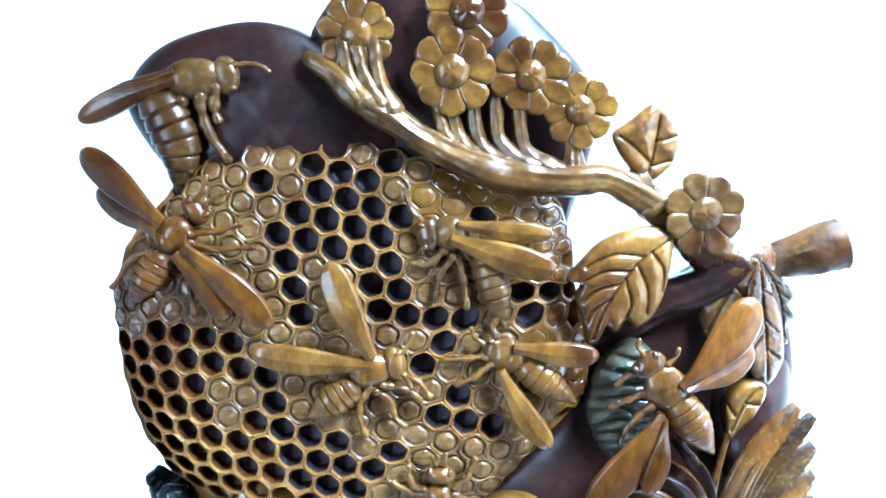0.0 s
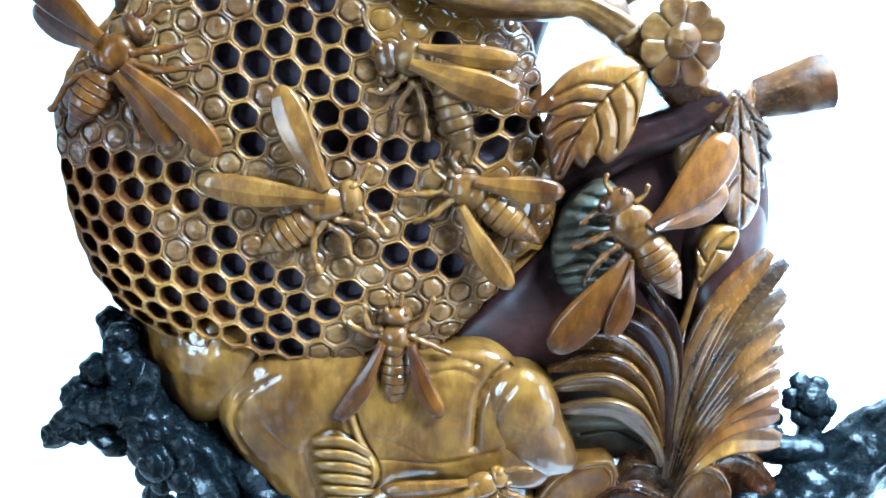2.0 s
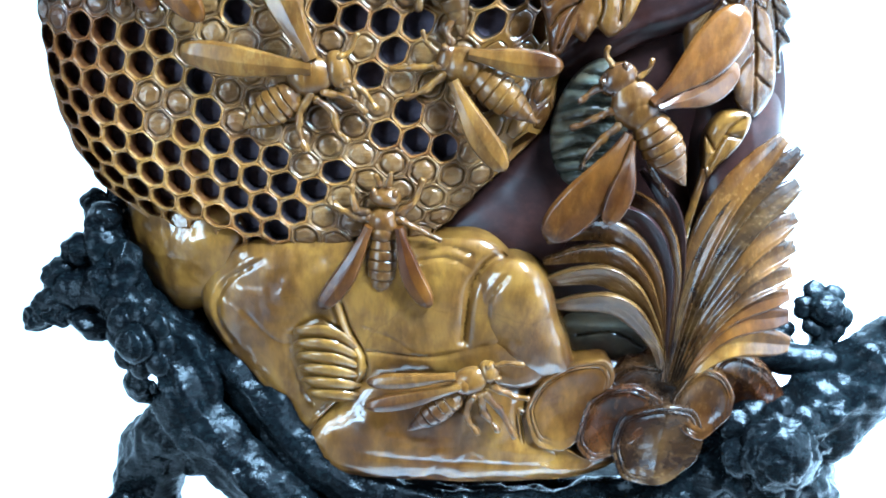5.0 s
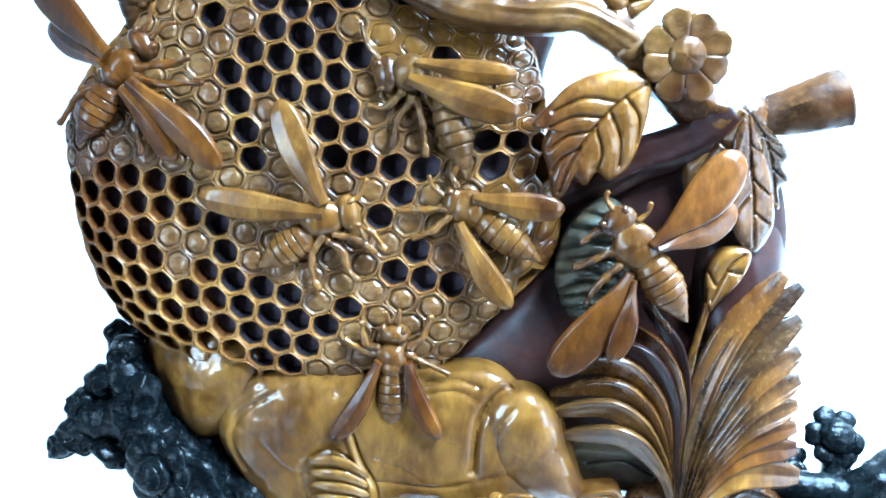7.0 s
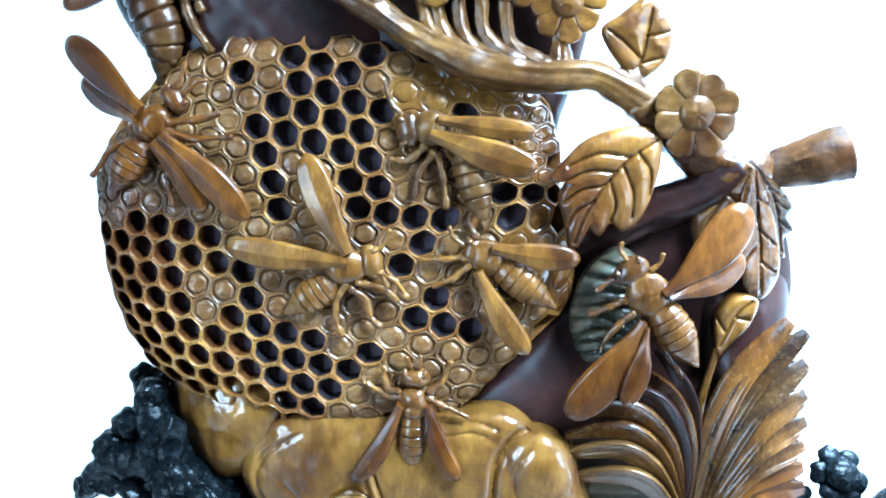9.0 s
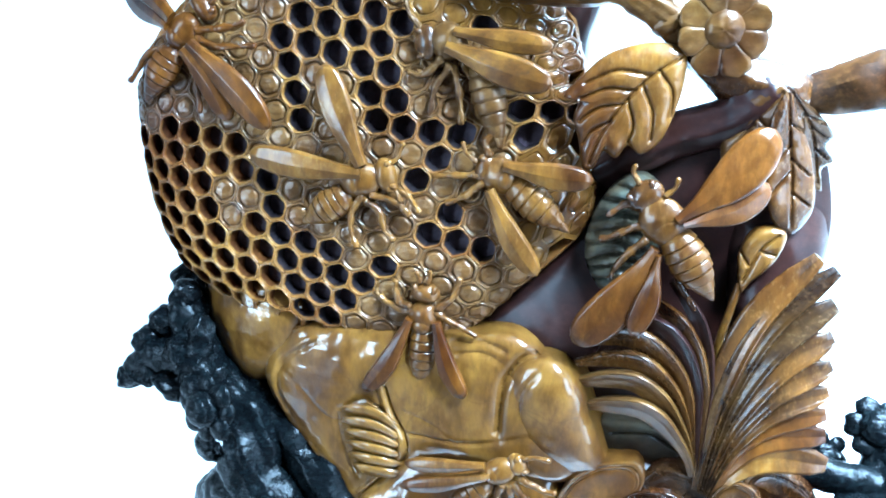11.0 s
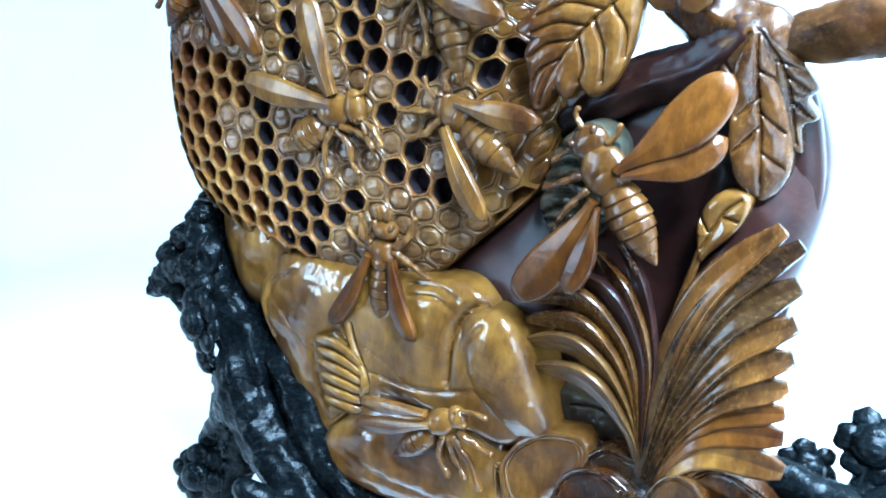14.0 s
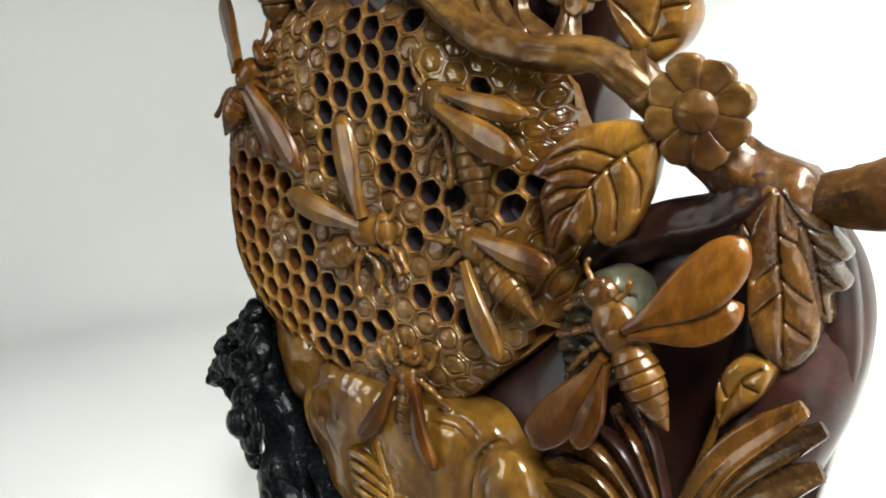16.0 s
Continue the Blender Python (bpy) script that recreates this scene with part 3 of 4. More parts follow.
def bee(thorax, head, wings, belly, legs, feelers, y, r=(11, 8), hr=(6, 8), material=None, wing_material=None, bands=7, slope=0.0, head_material=None, waist=0.42, leg_material=None, leg=1.0):
    """A carved bee. Plan places in mm; y: the front of its back; all limbs lie between that and the surface behind."""
    material, wing_material = material or AMBER, wing_material or BROWN
    d = np.array(head, float) - np.array(thorax, float)
    turn = math.degrees(math.atan2(d[1], d[0]))
    at = lambda p: y + slope * (p[1] - thorax[1])
    body = stone_part("carved_bee", joined(blob((thorax[0], y + 6, thorax[1]), (r[0], 5.6, r[1]), turn, amp=1.0, n=28, rows=18),
                                           blob((thorax[0] - d[0] * 0.3, y + 5.2, thorax[1] - d[1] * 0.3), (r[0] * 0.6, 5.4, r[1] * 0.8), turn, amp=0.6)),
                      material, label="golden-brown stone bee carved in high relief")
    skull = joined(blob((head[0], at(head) + 6.5, head[1]), (hr[0], 4.8, hr[1]), turn, amp=0.9, n=24, rows=16),
                   *[blob((head[0] + math.cos(radians(turn + s * 62)) * hr[1] * 0.72, at(head) + 4.6, head[1] + math.sin(radians(turn + s * 62)) * hr[1] * 0.72),
                          (2.6, 2.6, 1.7), turn + 20 * s, n=10, rows=7) for s in (-1, 1)])
    stone_part("head", skull, head_material or material, body)
    a, b, w = belly[:3]
    stone_part("abdomen", abdomen(a, b, w, y + 6, (belly[3] if len(belly) > 3 else at(b) + 7), bands, belly[4] if len(belly) > 4 else 0.0), material, body)
    for wg in wings:
        root, tip, width, lift = wg[:4]
        stone_part("wing", wing(root, tip, width, y + 2.2, at(tip) + lift, wg[4] if len(wg) > 4 else 0.0, waist=waist), wing_material, body)
    for path in legs:
        p = [(x, at((x, z)) + (5 if i == 0 else 6.2), z) for i, (x, z) in enumerate(path)]
        stone_part("leg", tube(p, [leg_r * leg for leg_r in (2.3, 1.6, 2.0, 1.2, 1.7)], n=10, steps=24, amp=1.0, scale=0.25), leg_material or material, body)
    for f in feelers:
        p = [(x, at((x, z)) + 5, z) for x, z in f]
        stone_part("antenna", tube(p, [1.5, 1.1, 1.3], n=8, steps=14, amp=0.5, scale=0.3), material, body)
    return body


# ---- flowers and leaves ----
def flower(x, z, y, radius, petals=8, turn=0.0, lean=(0, 0), heart=0.43, material=None):
    material = material or OLIVE
    tilt = lambda px, pz: lean[0] * (px - x) + lean[1] * (pz - z)
    hv, hf = [], []
    n = 30
    for k, (s, h) in enumerate(((1.0, 4.0), (1.02, 1.0), (0.96, -1.2), (0.8, -2.6), (0.55, -3.6), (0.28, -4.1), (0.1, -4.2))):
        for i in range(n):
            a = 2 * math.pi * i / n
            px, pz = x + heart * radius * s * math.cos(a), z + heart * radius * s * math.sin(a)
            bump = ripple(px, 1.5, pz, 0.55, 0.9) + 0.3 * math.sin(px * 2.2) * math.sin(pz * 2.2)
            hv.append((px, y + h + bump + tilt(px, pz), pz))
    for k in range(6):
        hf.extend((k * n + i, k * n + (i + 1) % n, (k + 1) * n + (i + 1) % n, (k + 1) * n + i) for i in range(n))
    hf.append(tuple(range(6 * n, 7 * n)))
    hf.append(tuple(range(n)))
    ob = stone_part("flower", (hv, hf), material, label="daisy-like olive-gold stone flower with a domed heart")
    rnd = random.Random(int(x * 13 + z * 7))
    for k in range(petals):
        a = radians(turn) + 2 * math.pi * k / petals + rnd.uniform(-0.05, 0.05)
        long = radius * rnd.uniform(0.94, 1.06)
        wide = math.pi * radius / petals * rnd.uniform(0.97, 1.04)
        cup, dip = rnd.uniform(2.6, 4.4), rnd.uniform(-1.2, 1.0)
        verts, faces = [], []
        m, rows = 11, 13
        for r in range(rows):
            s = r / (rows - 1)
            rad = long * (0.3 + 0.7 * s)
            w = wide * (0.42 + 0.66 * s) * math.sqrt(max(0.0, 1 - max(0, (s - 0.5) / 0.505) ** 2.3))
            for i in range(m):
                u = 2 * i / (m - 1) - 1
                px = x + math.cos(a) * rad - math.sin(a) * w * u
                pz = z + math.sin(a) * rad + math.cos(a) * w * u
                h = -3.0 * math.sqrt(max(0, 1 - abs(u) ** 2.6)) * (0.35 + 0.65 * math.sin(math.pi * min(1, s * 0.75 + 0.22))) - 1.8 * math.sin(math.pi * min(1, s * 0.8)) + cup * (1 - u * u) * math.sin(math.pi * s) * 0.6 + dip * s
                verts.append((px, y + 1 + h + tilt(px, pz), pz))
            for u in (0.8, -0.8):
                px = x + math.cos(a) * rad * 0.97 - math.sin(a) * w * u
                pz = z + math.sin(a) * rad * 0.97 + math.cos(a) * w * u
                verts.append((px, y + 5.0 + tilt(px, pz), pz))
        q = m + 2
        for r in range(rows - 1):
            faces.extend((r * q + i, r * q + (i + 1) % q, (r + 1) * q + (i + 1) % q, (r + 1) * q + i) for i in range(q))
        faces += [tuple(range(q)), tuple(range((rows - 1) * q, rows * q))]
        stone_part("petal", (verts, faces), material, ob)
    return ob


def leaf(outline, y, bulge, depth, veins, material, label, tilt=(0, 0), centre=None, deep=1.9, name="leaf", puff=1.2):
    cuts = [(v, 0.6, deep) for v in veins]
    return stone_part(name, pad(outline, y, bulge * 0.75, depth, n=200, rings=44, power=6, tilt=tilt, centre=centre, cuts=cuts, amp=0.7, scale=0.09, puff=puff), material, label=label)


# dark stone mass behind everything
stone_part("back_stone", pad([(-176, 384), (-170, 404), (-150, 419), (-114, 427), (-92, 424), (-74, 414), (-48, 396), (-30, 370), (-40, 345), (-110, 330), (-150, 345)],
                             15, 13, 34, power=3, amp=1.5, scale=0.03), DARK, label="smooth dark brown stone hump behind the comb")
stone_part("back_stone", pad([(-82, 416), (-74, 431), (-59, 444), (-19, 452), (20, 436), (45, 414), (60, 395), (65, 375), (62, 356), (52, 325), (40, 300), (-30, 310), (-70, 350), (-84, 390)],
                             22, 14, 36, power=3, amp=1.5, scale=0.03), DARK, label="smooth dark brown stone hump behind the flowers")
stone_part("back_stone", pad([(122, 298), (134, 300), (147, 296), (162, 279), (171, 240), (167, 205), (156, 150), (120, 100), (60, 100), (-20, 140), (-30, 180), (0, 215), (20, 250), (46, 262), (76, 272), (104, 288)],
                             20, 13, 14, power=2.2, amp=1.2, scale=0.03), DARK, label="dark stone ground behind the leaves and the large bee")
stone_part("back_stone", pad([(122, 262), (136, 284), (154, 282), (167, 262), (172, 236), (168, 205), (156, 176), (136, 178), (124, 210)], 22, 20, 12, n=120, rings=34, power=2.4, amp=1.6, scale=0.04, tilt=(0.12, 0.32)), DARK,
           label="rounded dark stone shoulder behind the leaves")
stone_part("back_stone", pad([(-4, 170), (20, 158), (58, 162), (72, 186), (72, 214), (58, 232), (34, 206)], 0, 5, 20, n=100, rings=20, power=3, amp=0.7, scale=0.03, tilt=(-0.16, 0.26)), DARK,
           label="smooth dark stone ground between comb and blades")

comb = honeycomb()
for col in range(-12, 12):
    for rw in range(-5, 18):
        comb_cell(col, rw, comb)

# lower golden body
stone_part("stone_body", pad([(-152, 190), (-156, 168), (-140, 138), (-112, 120), (-70, 66), (-30, 48), (60, 44), (130, 58), (146, 92), (100, 108), (74, 116), (56, 158), (20, 176), (-80, 178)],
                             -2, 6, 34, power=4, amp=1.0, centre=(0, 110)), GOLD, label="lower golden stone body of the carving")
stone_part("stone_fold", pad([(-150, 192), (-155, 172), (-151, 155), (-141, 140), (-126, 131), (-108, 140), (-94, 162), (-90, 185), (-120, 200)],
                             -10, 13, 30, n=110, rings=26, power=2.2, amp=0.9, tilt=(-0.2, 0.0)), GOLD, label="rounded golden stone boss beside the stand")
SEAM = [(-40, 146), (-36, 132), (-29, 118), (-30, 106), (-40, 94), (-54, 80)]
stone_part("stone_fold", pad([(-86, 174), (-101, 162), (-111, 151), (-113, 138), (-106, 121), (-92, 104), (-78, 85), (-64, 66), (-50, 76), (-36, 93), (-18, 103), (10, 106), (56, 102), (64, 124), (54, 146), (46, 164), (28, 179), (0, 178), (-36, 176)],
                             -20, 9, 34, n=240, rings=60, power=4.5, amp=1.3, scale=0.045, centre=(-32, 128),
                             cuts=[([(-80, 166), (-96, 156), (-103, 146), (-104, 136), (-98, 122)], 0.7, 1.8), ([(-82, 168), (-99, 157), (-106, 147), (-107, 136), (-101, 121)], 1.2, -0.9),
                                   ([(-90, 104), (-78, 86), (-66, 72)], 0.7, 1.8), ([(-87, 104), (-75, 87), (-64, 75)], 1.1, -0.9),
                                   (SEAM, 0.8, 2.8), ([(x - 3, z) for x, z in SEAM], 1.3, -1.3), ([(x - 6, z) for x, z in SEAM], 0.7, 1.4),
                                   ([(-54, 122), (-52, 112), (-48, 100)], 11, 3.4), ([(-68, 127), (-67, 114), (-62, 98), (-58, 90)], 1.0, 1.6), ([(-66, 130), (-52, 137), (-42, 132)], 0.9, 1.6),
                                   ([(-4, 174), (12, 176), (24, 172)], 1.0, 1.6), ([(-2, 169), (12, 171), (22, 166)], 0.8, 1.2),
                                   ([(20, 128), (21, 142), (23, 156), (31, 168), (44, 174)], 1.8, 5.0), ([(-28, 121), (4, 120), (36, 128), (46, 124)], 0.8, 1.3), ([(-102, 148), (-88, 138), (-76, 126), (-66, 122)], 0.45, 0.8), ([(-30, 134), (-14, 128), (-4, 120)], 0.4, 0.6)]),
           GOLD, label="large golden stone swell with carved contour lines")
stone_part("stone_fold", pad([(22, 138), (23, 154), (30, 166), (42, 171), (54, 167), (62, 154), (66, 138), (73, 120), (76, 104), (58, 98), (40, 106), (27, 124)],
                             -18, 12, 30, n=120, rings=34, power=2.4, amp=0.6, tilt=(0.0, -0.16), cuts=[([(31, 134), (32, 152), (40, 164)], 0.8, 1.5)]), GOLD, label="glossy rounded golden lobe")
stone_part("stone_fold", pad([(-60, 70), (-44, 51), (11, 45), (56, 45), (90, 50), (98, 60), (72, 72), (54, 84), (48, 102), (20, 110), (-24, 106), (-40, 94)],
                             -20, 12, 34, n=140, rings=30, power=3.0, amp=1.6, tilt=(0.11, 0.0), cuts=[([(-30, 66), (20, 62), (60, 60)], 1.6, 1.0)]), GOLD, label="broad golden stone foot with a polished face")
grub = None
for k in range(6):
    low = k in (0, 5)
    geo = strip([(-67 + k * 1.0 + 2 * low, -25, 128 - k * 6.3), (-60 + k * 1.0, -30, 131.5 - k * 6.9), (-47 + k * 0.8, -32 + low, 132 - k * 7.0), (-37 + k * 0.5, -29, 126 - k * 6.0), (-33 + k * 0.2, -25, 120 - k * 5.0)],
                [0.8, 3.0, 4.2, 4.4, 4.2, 3.2, 1.4], 1.5, ridge=0.9, steps=26, n=14, curl=-0.9)
    if grub is None:
        grub = stone_part("grub", geo, GOLD, label="ribbed carved grub on the golden swell")
    else:
        stone_part("segment", geo, GOLD, grub)

# petals and leaves at the foot
LILY = "folded golden-brown stone petal at the foot"


def lily_petal(outline, y, material, tilt=(0.0, 0.25), fold=None, depth=16, n=110):
    """A hollow folded petal: a thick rim with two lines cut along it, a dished face and a crease from one point of the plan to another."""
    o = even([*outline, outline[0]], n + 1)[:-1]
    for _ in range(14):
        o = 0.5 * o + 0.25 * (np.roll(o, 1, 0) + np.roll(o, -1, 0))
    c = o.mean(0)
    crease = np.array(line(fold, 24)) if fold else None
    verts, faces = [], []
    for scale, low in ((0.96, depth), (1.0, 5), (1.005, 2.4), (1.0, 1.0), (0.985, 0.2), (0.965, 0.0), (0.935, 0.1), (0.91, 0.3), (0.895, 1.5), (0.88, 0.6), (0.85, 0.3), (0.825, 0.6), (0.81, 1.6), (0.795, 0.9),
                        (0.74, 0.8), (0.66, 1.1), (0.56, 1.6), (0.46, 2.0), (0.35, 2.3), (0.24, 2.5), (0.12, 2.6), (0.03, 2.6)):
        for x, z in o:
            px, pz, sink = c[0] + scale * (x - c[0]), c[1] + scale * (z - c[1]), low
            if 0.7 < scale < 0.96:
                sink = 0.3 + (sink - 0.3) * min(1.6, max(0.0, 0.7 + (pz - px + c[0] - c[1]) / 22))
            py = y + sink - tilt[0] * (px - c[0]) - tilt[1] * (pz - c[1])
            if fold:
                py -= 4.2 * max(0.0, 1 - near(px, pz, crease) / 12)
            verts.append((px, py + ripple(px, 3.1, pz, 0.07, 0.7) + ripple(px, 7.7, pz, 0.3, 0.2), pz))
    for k in range(len(verts) // n - 1):
        faces.extend((k * n + i, k * n + (i + 1) % n, (k + 1) * n + (i + 1) % n, (k + 1) * n + i) for i in range(n))
    faces.append(tuple(range(n)))
    faces.append(tuple(range(len(verts) - n, len(verts))))
    stone_part("lily_petal", (verts, faces), material, label=LILY, sharp=38)


stone_part("stone_fold", pad([(52, 96), (72, 114), (100, 112), (140, 112), (158, 100), (152, 78), (132, 60), (90, 56), (60, 60)], -8, 7, 26, power=3, amp=0.8), BRONZE, label="dark stone core under the folded petals")
lily_petal([(91, 107), (101, 116), (117, 114), (133, 112), (130, 97), (116, 94), (102, 98)], -20, BRONZE, (0.0, -0.1))
lily_petal([(140, 118), (148, 124), (159, 120), (172, 111), (183, 96), (176, 86), (158, 82), (146, 88), (142, 104)], -12, UMBER, (-0.35, 0.0), [(142, 118), (158, 108), (174, 90)])
lily_petal([(50, 91), (58, 106), (71, 116), (91, 119), (96, 110), (90, 96), (84, 80), (70, 68), (56, 72)], -24, GOLD, (-0.1, -0.1))
lily_petal([(46, 92), (53, 90), (60, 78), (72, 70), (88, 64), (84, 60), (64, 58), (50, 66)], -26, GOLD, (0.0, -0.1))
lily_petal([(76, 74), (82, 96), (92, 104), (106, 106), (121, 98), (114, 84), (98, 70), (84, 64)], -25, UMBER, (0.0, -0.15))
lily_petal([(122, 99), (130, 113), (138, 118), (147, 115), (152, 106), (151, 94), (138, 80), (128, 84)], -26, UMBER, (0.1, -0.15))
lily_petal([(121, 99), (135, 96), (140, 84), (137, 70), (122, 58), (100, 57), (94, 73), (99, 90)], -28, BRONZE, (0.05, -0.22), [(121, 99), (119, 80), (116, 62)])

# the fanned leaf
FAN = [((139, 200), (164, 229), 5.5), ((144, 196), (172, 224), 5.0), ((146, 186), (173, 208), 6.2), ((149, 176), (174, 192), 6.2), ((149, 165), (175, 178), 6.0),
       ((148, 155), (175, 165), 5.6), ((147, 147), (175, 154), 5.0), ((147, 140), (176, 143), 5.6), ((150, 131), (178, 128), 6.0)]
fan = None
for k, (mid, tip, w) in enumerate(FAN):
    low = (119 + k * 1.0, 108 - k * 0.4)
    q = (low[0] + (mid[0] - low[0]) * 0.42 - 2.2, low[1] + (mid[1] - low[1]) * 0.55)
    geo = strip([(low[0], -19, low[1]), (q[0], -19 - 0.3 * k, q[1]), (mid[0], -17 - 0.4 * k, mid[1]), (tip[0], -9 - 0.6 * k, tip[1])],
                [2.2, 2.9, 3.9, 5.0, w * 1.05, w * 1.22, w * 1.3, w * 1.28, w * 1.2, w * 1.05, w * 0.6], 2.6, ridge=-2.0, steps=50, curl=0.35, n=30, square=6 if k < 6 else 3, crest=1.5 if k < 6 else 0.3)
    if fan is None:
        fan = stone_part("fan_leaf", geo, UMBER, label="large fan-shaped brown stone leaf with ribbed blades")
    else:
        stone_part("blade", geo, BRONZE if k < 3 else UMBER if k < 6 else BROWN if k < 8 else AMBER, fan)
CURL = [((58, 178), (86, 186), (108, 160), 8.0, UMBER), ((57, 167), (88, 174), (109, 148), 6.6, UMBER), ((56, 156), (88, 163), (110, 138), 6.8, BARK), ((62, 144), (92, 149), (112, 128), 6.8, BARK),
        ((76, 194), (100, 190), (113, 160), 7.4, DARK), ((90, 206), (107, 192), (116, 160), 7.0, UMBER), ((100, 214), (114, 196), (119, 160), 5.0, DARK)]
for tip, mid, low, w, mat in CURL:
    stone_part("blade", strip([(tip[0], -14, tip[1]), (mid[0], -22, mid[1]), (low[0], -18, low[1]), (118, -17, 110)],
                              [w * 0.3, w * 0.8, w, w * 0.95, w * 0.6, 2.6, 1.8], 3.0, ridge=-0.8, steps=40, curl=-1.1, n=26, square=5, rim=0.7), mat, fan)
leaf([(70, 129), (74, 112), (100, 108), (116, 122), (112, 134), (94, 131)], 0, 6, 14, [[(76, 124), (95, 126), (110, 118)]], SLATE, "olive-green hollow stone leaf under the blades")
leaf([(131, 208), (129, 226), (137, 239), (149, 238), (146, 225), (136, 213)], -4, 4, 12, [[(132, 214), (139, 230), (146, 237)], [(134, 222), (130, 228)], [(139, 229), (145, 228)]], GOLD, "small golden stone leaf on a thin stalk")
stone_part("stalk", tube([(131, -4, 212), (124, -6, 180), (121, -10, 150)], [1.8, 2.2, 2.6], n=10), OLIVE)
leaf([(142, 304), (131, 302), (123, 295), (118, 286), (117, 274), (120, 262), (127, 269), (133, 277), (141, 283), (144, 294)], 1, 4, 8, [[(141, 302), (130, 288), (120, 266)], [(134, 294), (124, 292)], [(130, 287), (120, 280)], [(132, 290), (138, 284)]],
     BARK, "olive stone leaf hanging from the stump", deep=1.7, puff=0.9, tilt=(-0.25, 0.0))
leaf([(143, 303), (137, 290), (137, 274), (138, 258), (142, 244), (152, 236), (160, 246), (160, 262), (156, 278), (150, 292)], 0, 4, 8,
     [[(144, 301), (146, 282), (149, 264), (151, 240)], [(147, 278), (140, 270)], [(148, 266), (140, 256)], [(148, 272), (157, 264)], [(150, 256), (158, 250)], [(146, 288), (153, 284)]],
     UMBER, "folded amber stone leaf hanging from the stump", deep=1.6, puff=0.5, tilt=(0.5, 0.0))
leaf([(144, 304), (150, 299), (158, 292), (166, 282), (163, 277), (167, 270), (162, 266), (163, 256), (155, 262), (150, 276), (145, 290)], 5, 4, 8,
     [[(145, 302), (155, 286), (161, 260)], [(151, 292), (161, 288)], [(155, 286), (165, 279)], [(158, 276), (165, 270)], [(151, 292), (150, 282)]], BRONZE, "dark serrated stone leaf hanging from the stump", deep=1.3, puff=0.4, tilt=(0.5, 0.0))
leaf([(98, 319), (86, 323), (73, 321), (62, 316), (53, 307), (46, 299), (53, 297), (51, 289), (54, 278), (56, 266), (61, 266), (65, 274), (71, 271), (76, 277), (82, 273), (90, 279), (96, 293), (99, 307)], -13, 6, 9,
     [[(97, 317), (84, 308), (74, 297), (64, 282), (59, 268)], [(84, 309), (70, 311), (56, 305)], [(78, 302), (66, 303), (54, 298)], [(73, 296), (62, 294), (54, 288)], [(68, 288), (60, 284), (56, 278)], [(88, 311), (94, 302), (94, 290)], [(81, 305), (86, 293), (86, 280)], [(75, 298), (78, 287), (76, 279)]],
     AMBER, "broad veined stone leaf with a notched edge", deep=2.2, puff=0.7, tilt=(0.14, 0.05))
leaf([(86, 343), (79, 350), (72, 360), (70, 368), (78, 374), (90, 382), (98, 376), (103, 367), (103, 358), (97, 348)], 1, 5, 9,
     [[(86, 345), (90, 358), (93, 376)], [(88, 354), (80, 362), (73, 367)], [(91, 364), (101, 366)], [(89, 352), (98, 354)]], OLIVE, "curled olive stone leaf at the branch tip", deep=2.0, puff=1.2, tilt=(0.2, 0.0))
stone_part("stalk", tube([(90, -1, 330), (86, 0, 340), (83, 2, 350)], [8, 6, 4.5], n=24, amp=0.6, flutes=0.05), BARK)
# branch, stump and flower stems
branch = stone_part("branch", tube([(-79, 2, 409), (-66, -1, 400), (-53, -3, 387), (-36, -4, 377), (-20, -5, 366), (-1, -6, 356), (19, -6, 349), (47, -5, 346), (66, -4, 346), (84, -1, 337), (100, 4, 324), (117, 9, 310), (138, 12, 301)],
                                   [3.6, 5.5, 6.5, 6.5, 7.0, 8.0, 8.5, 8.0, 7.0, 8.5, 9, 10, 11], n=44, steps=110, amp=1.5, scale=0.07, flutes=0.05), BARK, label="brown stone flowering branch over the comb")
STEMS = [((-61, 407), (-57, 397), (-50, 386)), ((-54, 407), (-50, 397), (-42, 384)), ((-45, 407), (-43, 395), (-37, 381)), ((-16, 381), (-12, 370), (-2, 359)), ((-8, 381), (-5, 368), (6, 355)),
         ((2, 381), (5, 365), (20, 352)), ((14, 383), (15, 366), (32, 351)), ((26, 380), (27, 362), (44, 349)), ((51, 366), (49, 354), (49, 346)), ((54, 364), (52, 354), (54, 345))]
for a, b, c in STEMS:
    stone_part("stem", tube([(a[0] - 1, 3, a[1] + 10), (b[0], -1, b[1]), (c[0], -5, c[1])], [3.4, 3.4, 6.0], n=24, steps=26, amp=0.9, flutes=0.05), BARK, branch)
stone_part("limb", tube([(100, 5, 323), (114, 9, 312), (130, 11, 303), (148, 12, 300)], [9, 11.5, 13, 12], n=40, steps=44, amp=1.4, scale=0.05, flutes=0.03), UMBER, label="dark stone fork between branch and stump")
stone_part("limb", tube([(138, 10, 301), (118, 9, 287), (94, 10, 278), (72, 11, 266), (56, 13, 254)], [13, 11, 10.5, 10, 9], n=40, steps=50, amp=1.6, scale=0.06, flutes=0.04), DARK, label="dark stone limb under the broad leaf")
stone_part("stump", tube([(141, 13, 300), (152, 12, 299), (168, 13, 302), (189, 14, 308)], [8, 9.5, 12, 13.5], n=16, steps=22, amp=2.6, scale=0.06, blunt=True), WEATHERED, label="broken branch stump in brown stone", sharp=30)
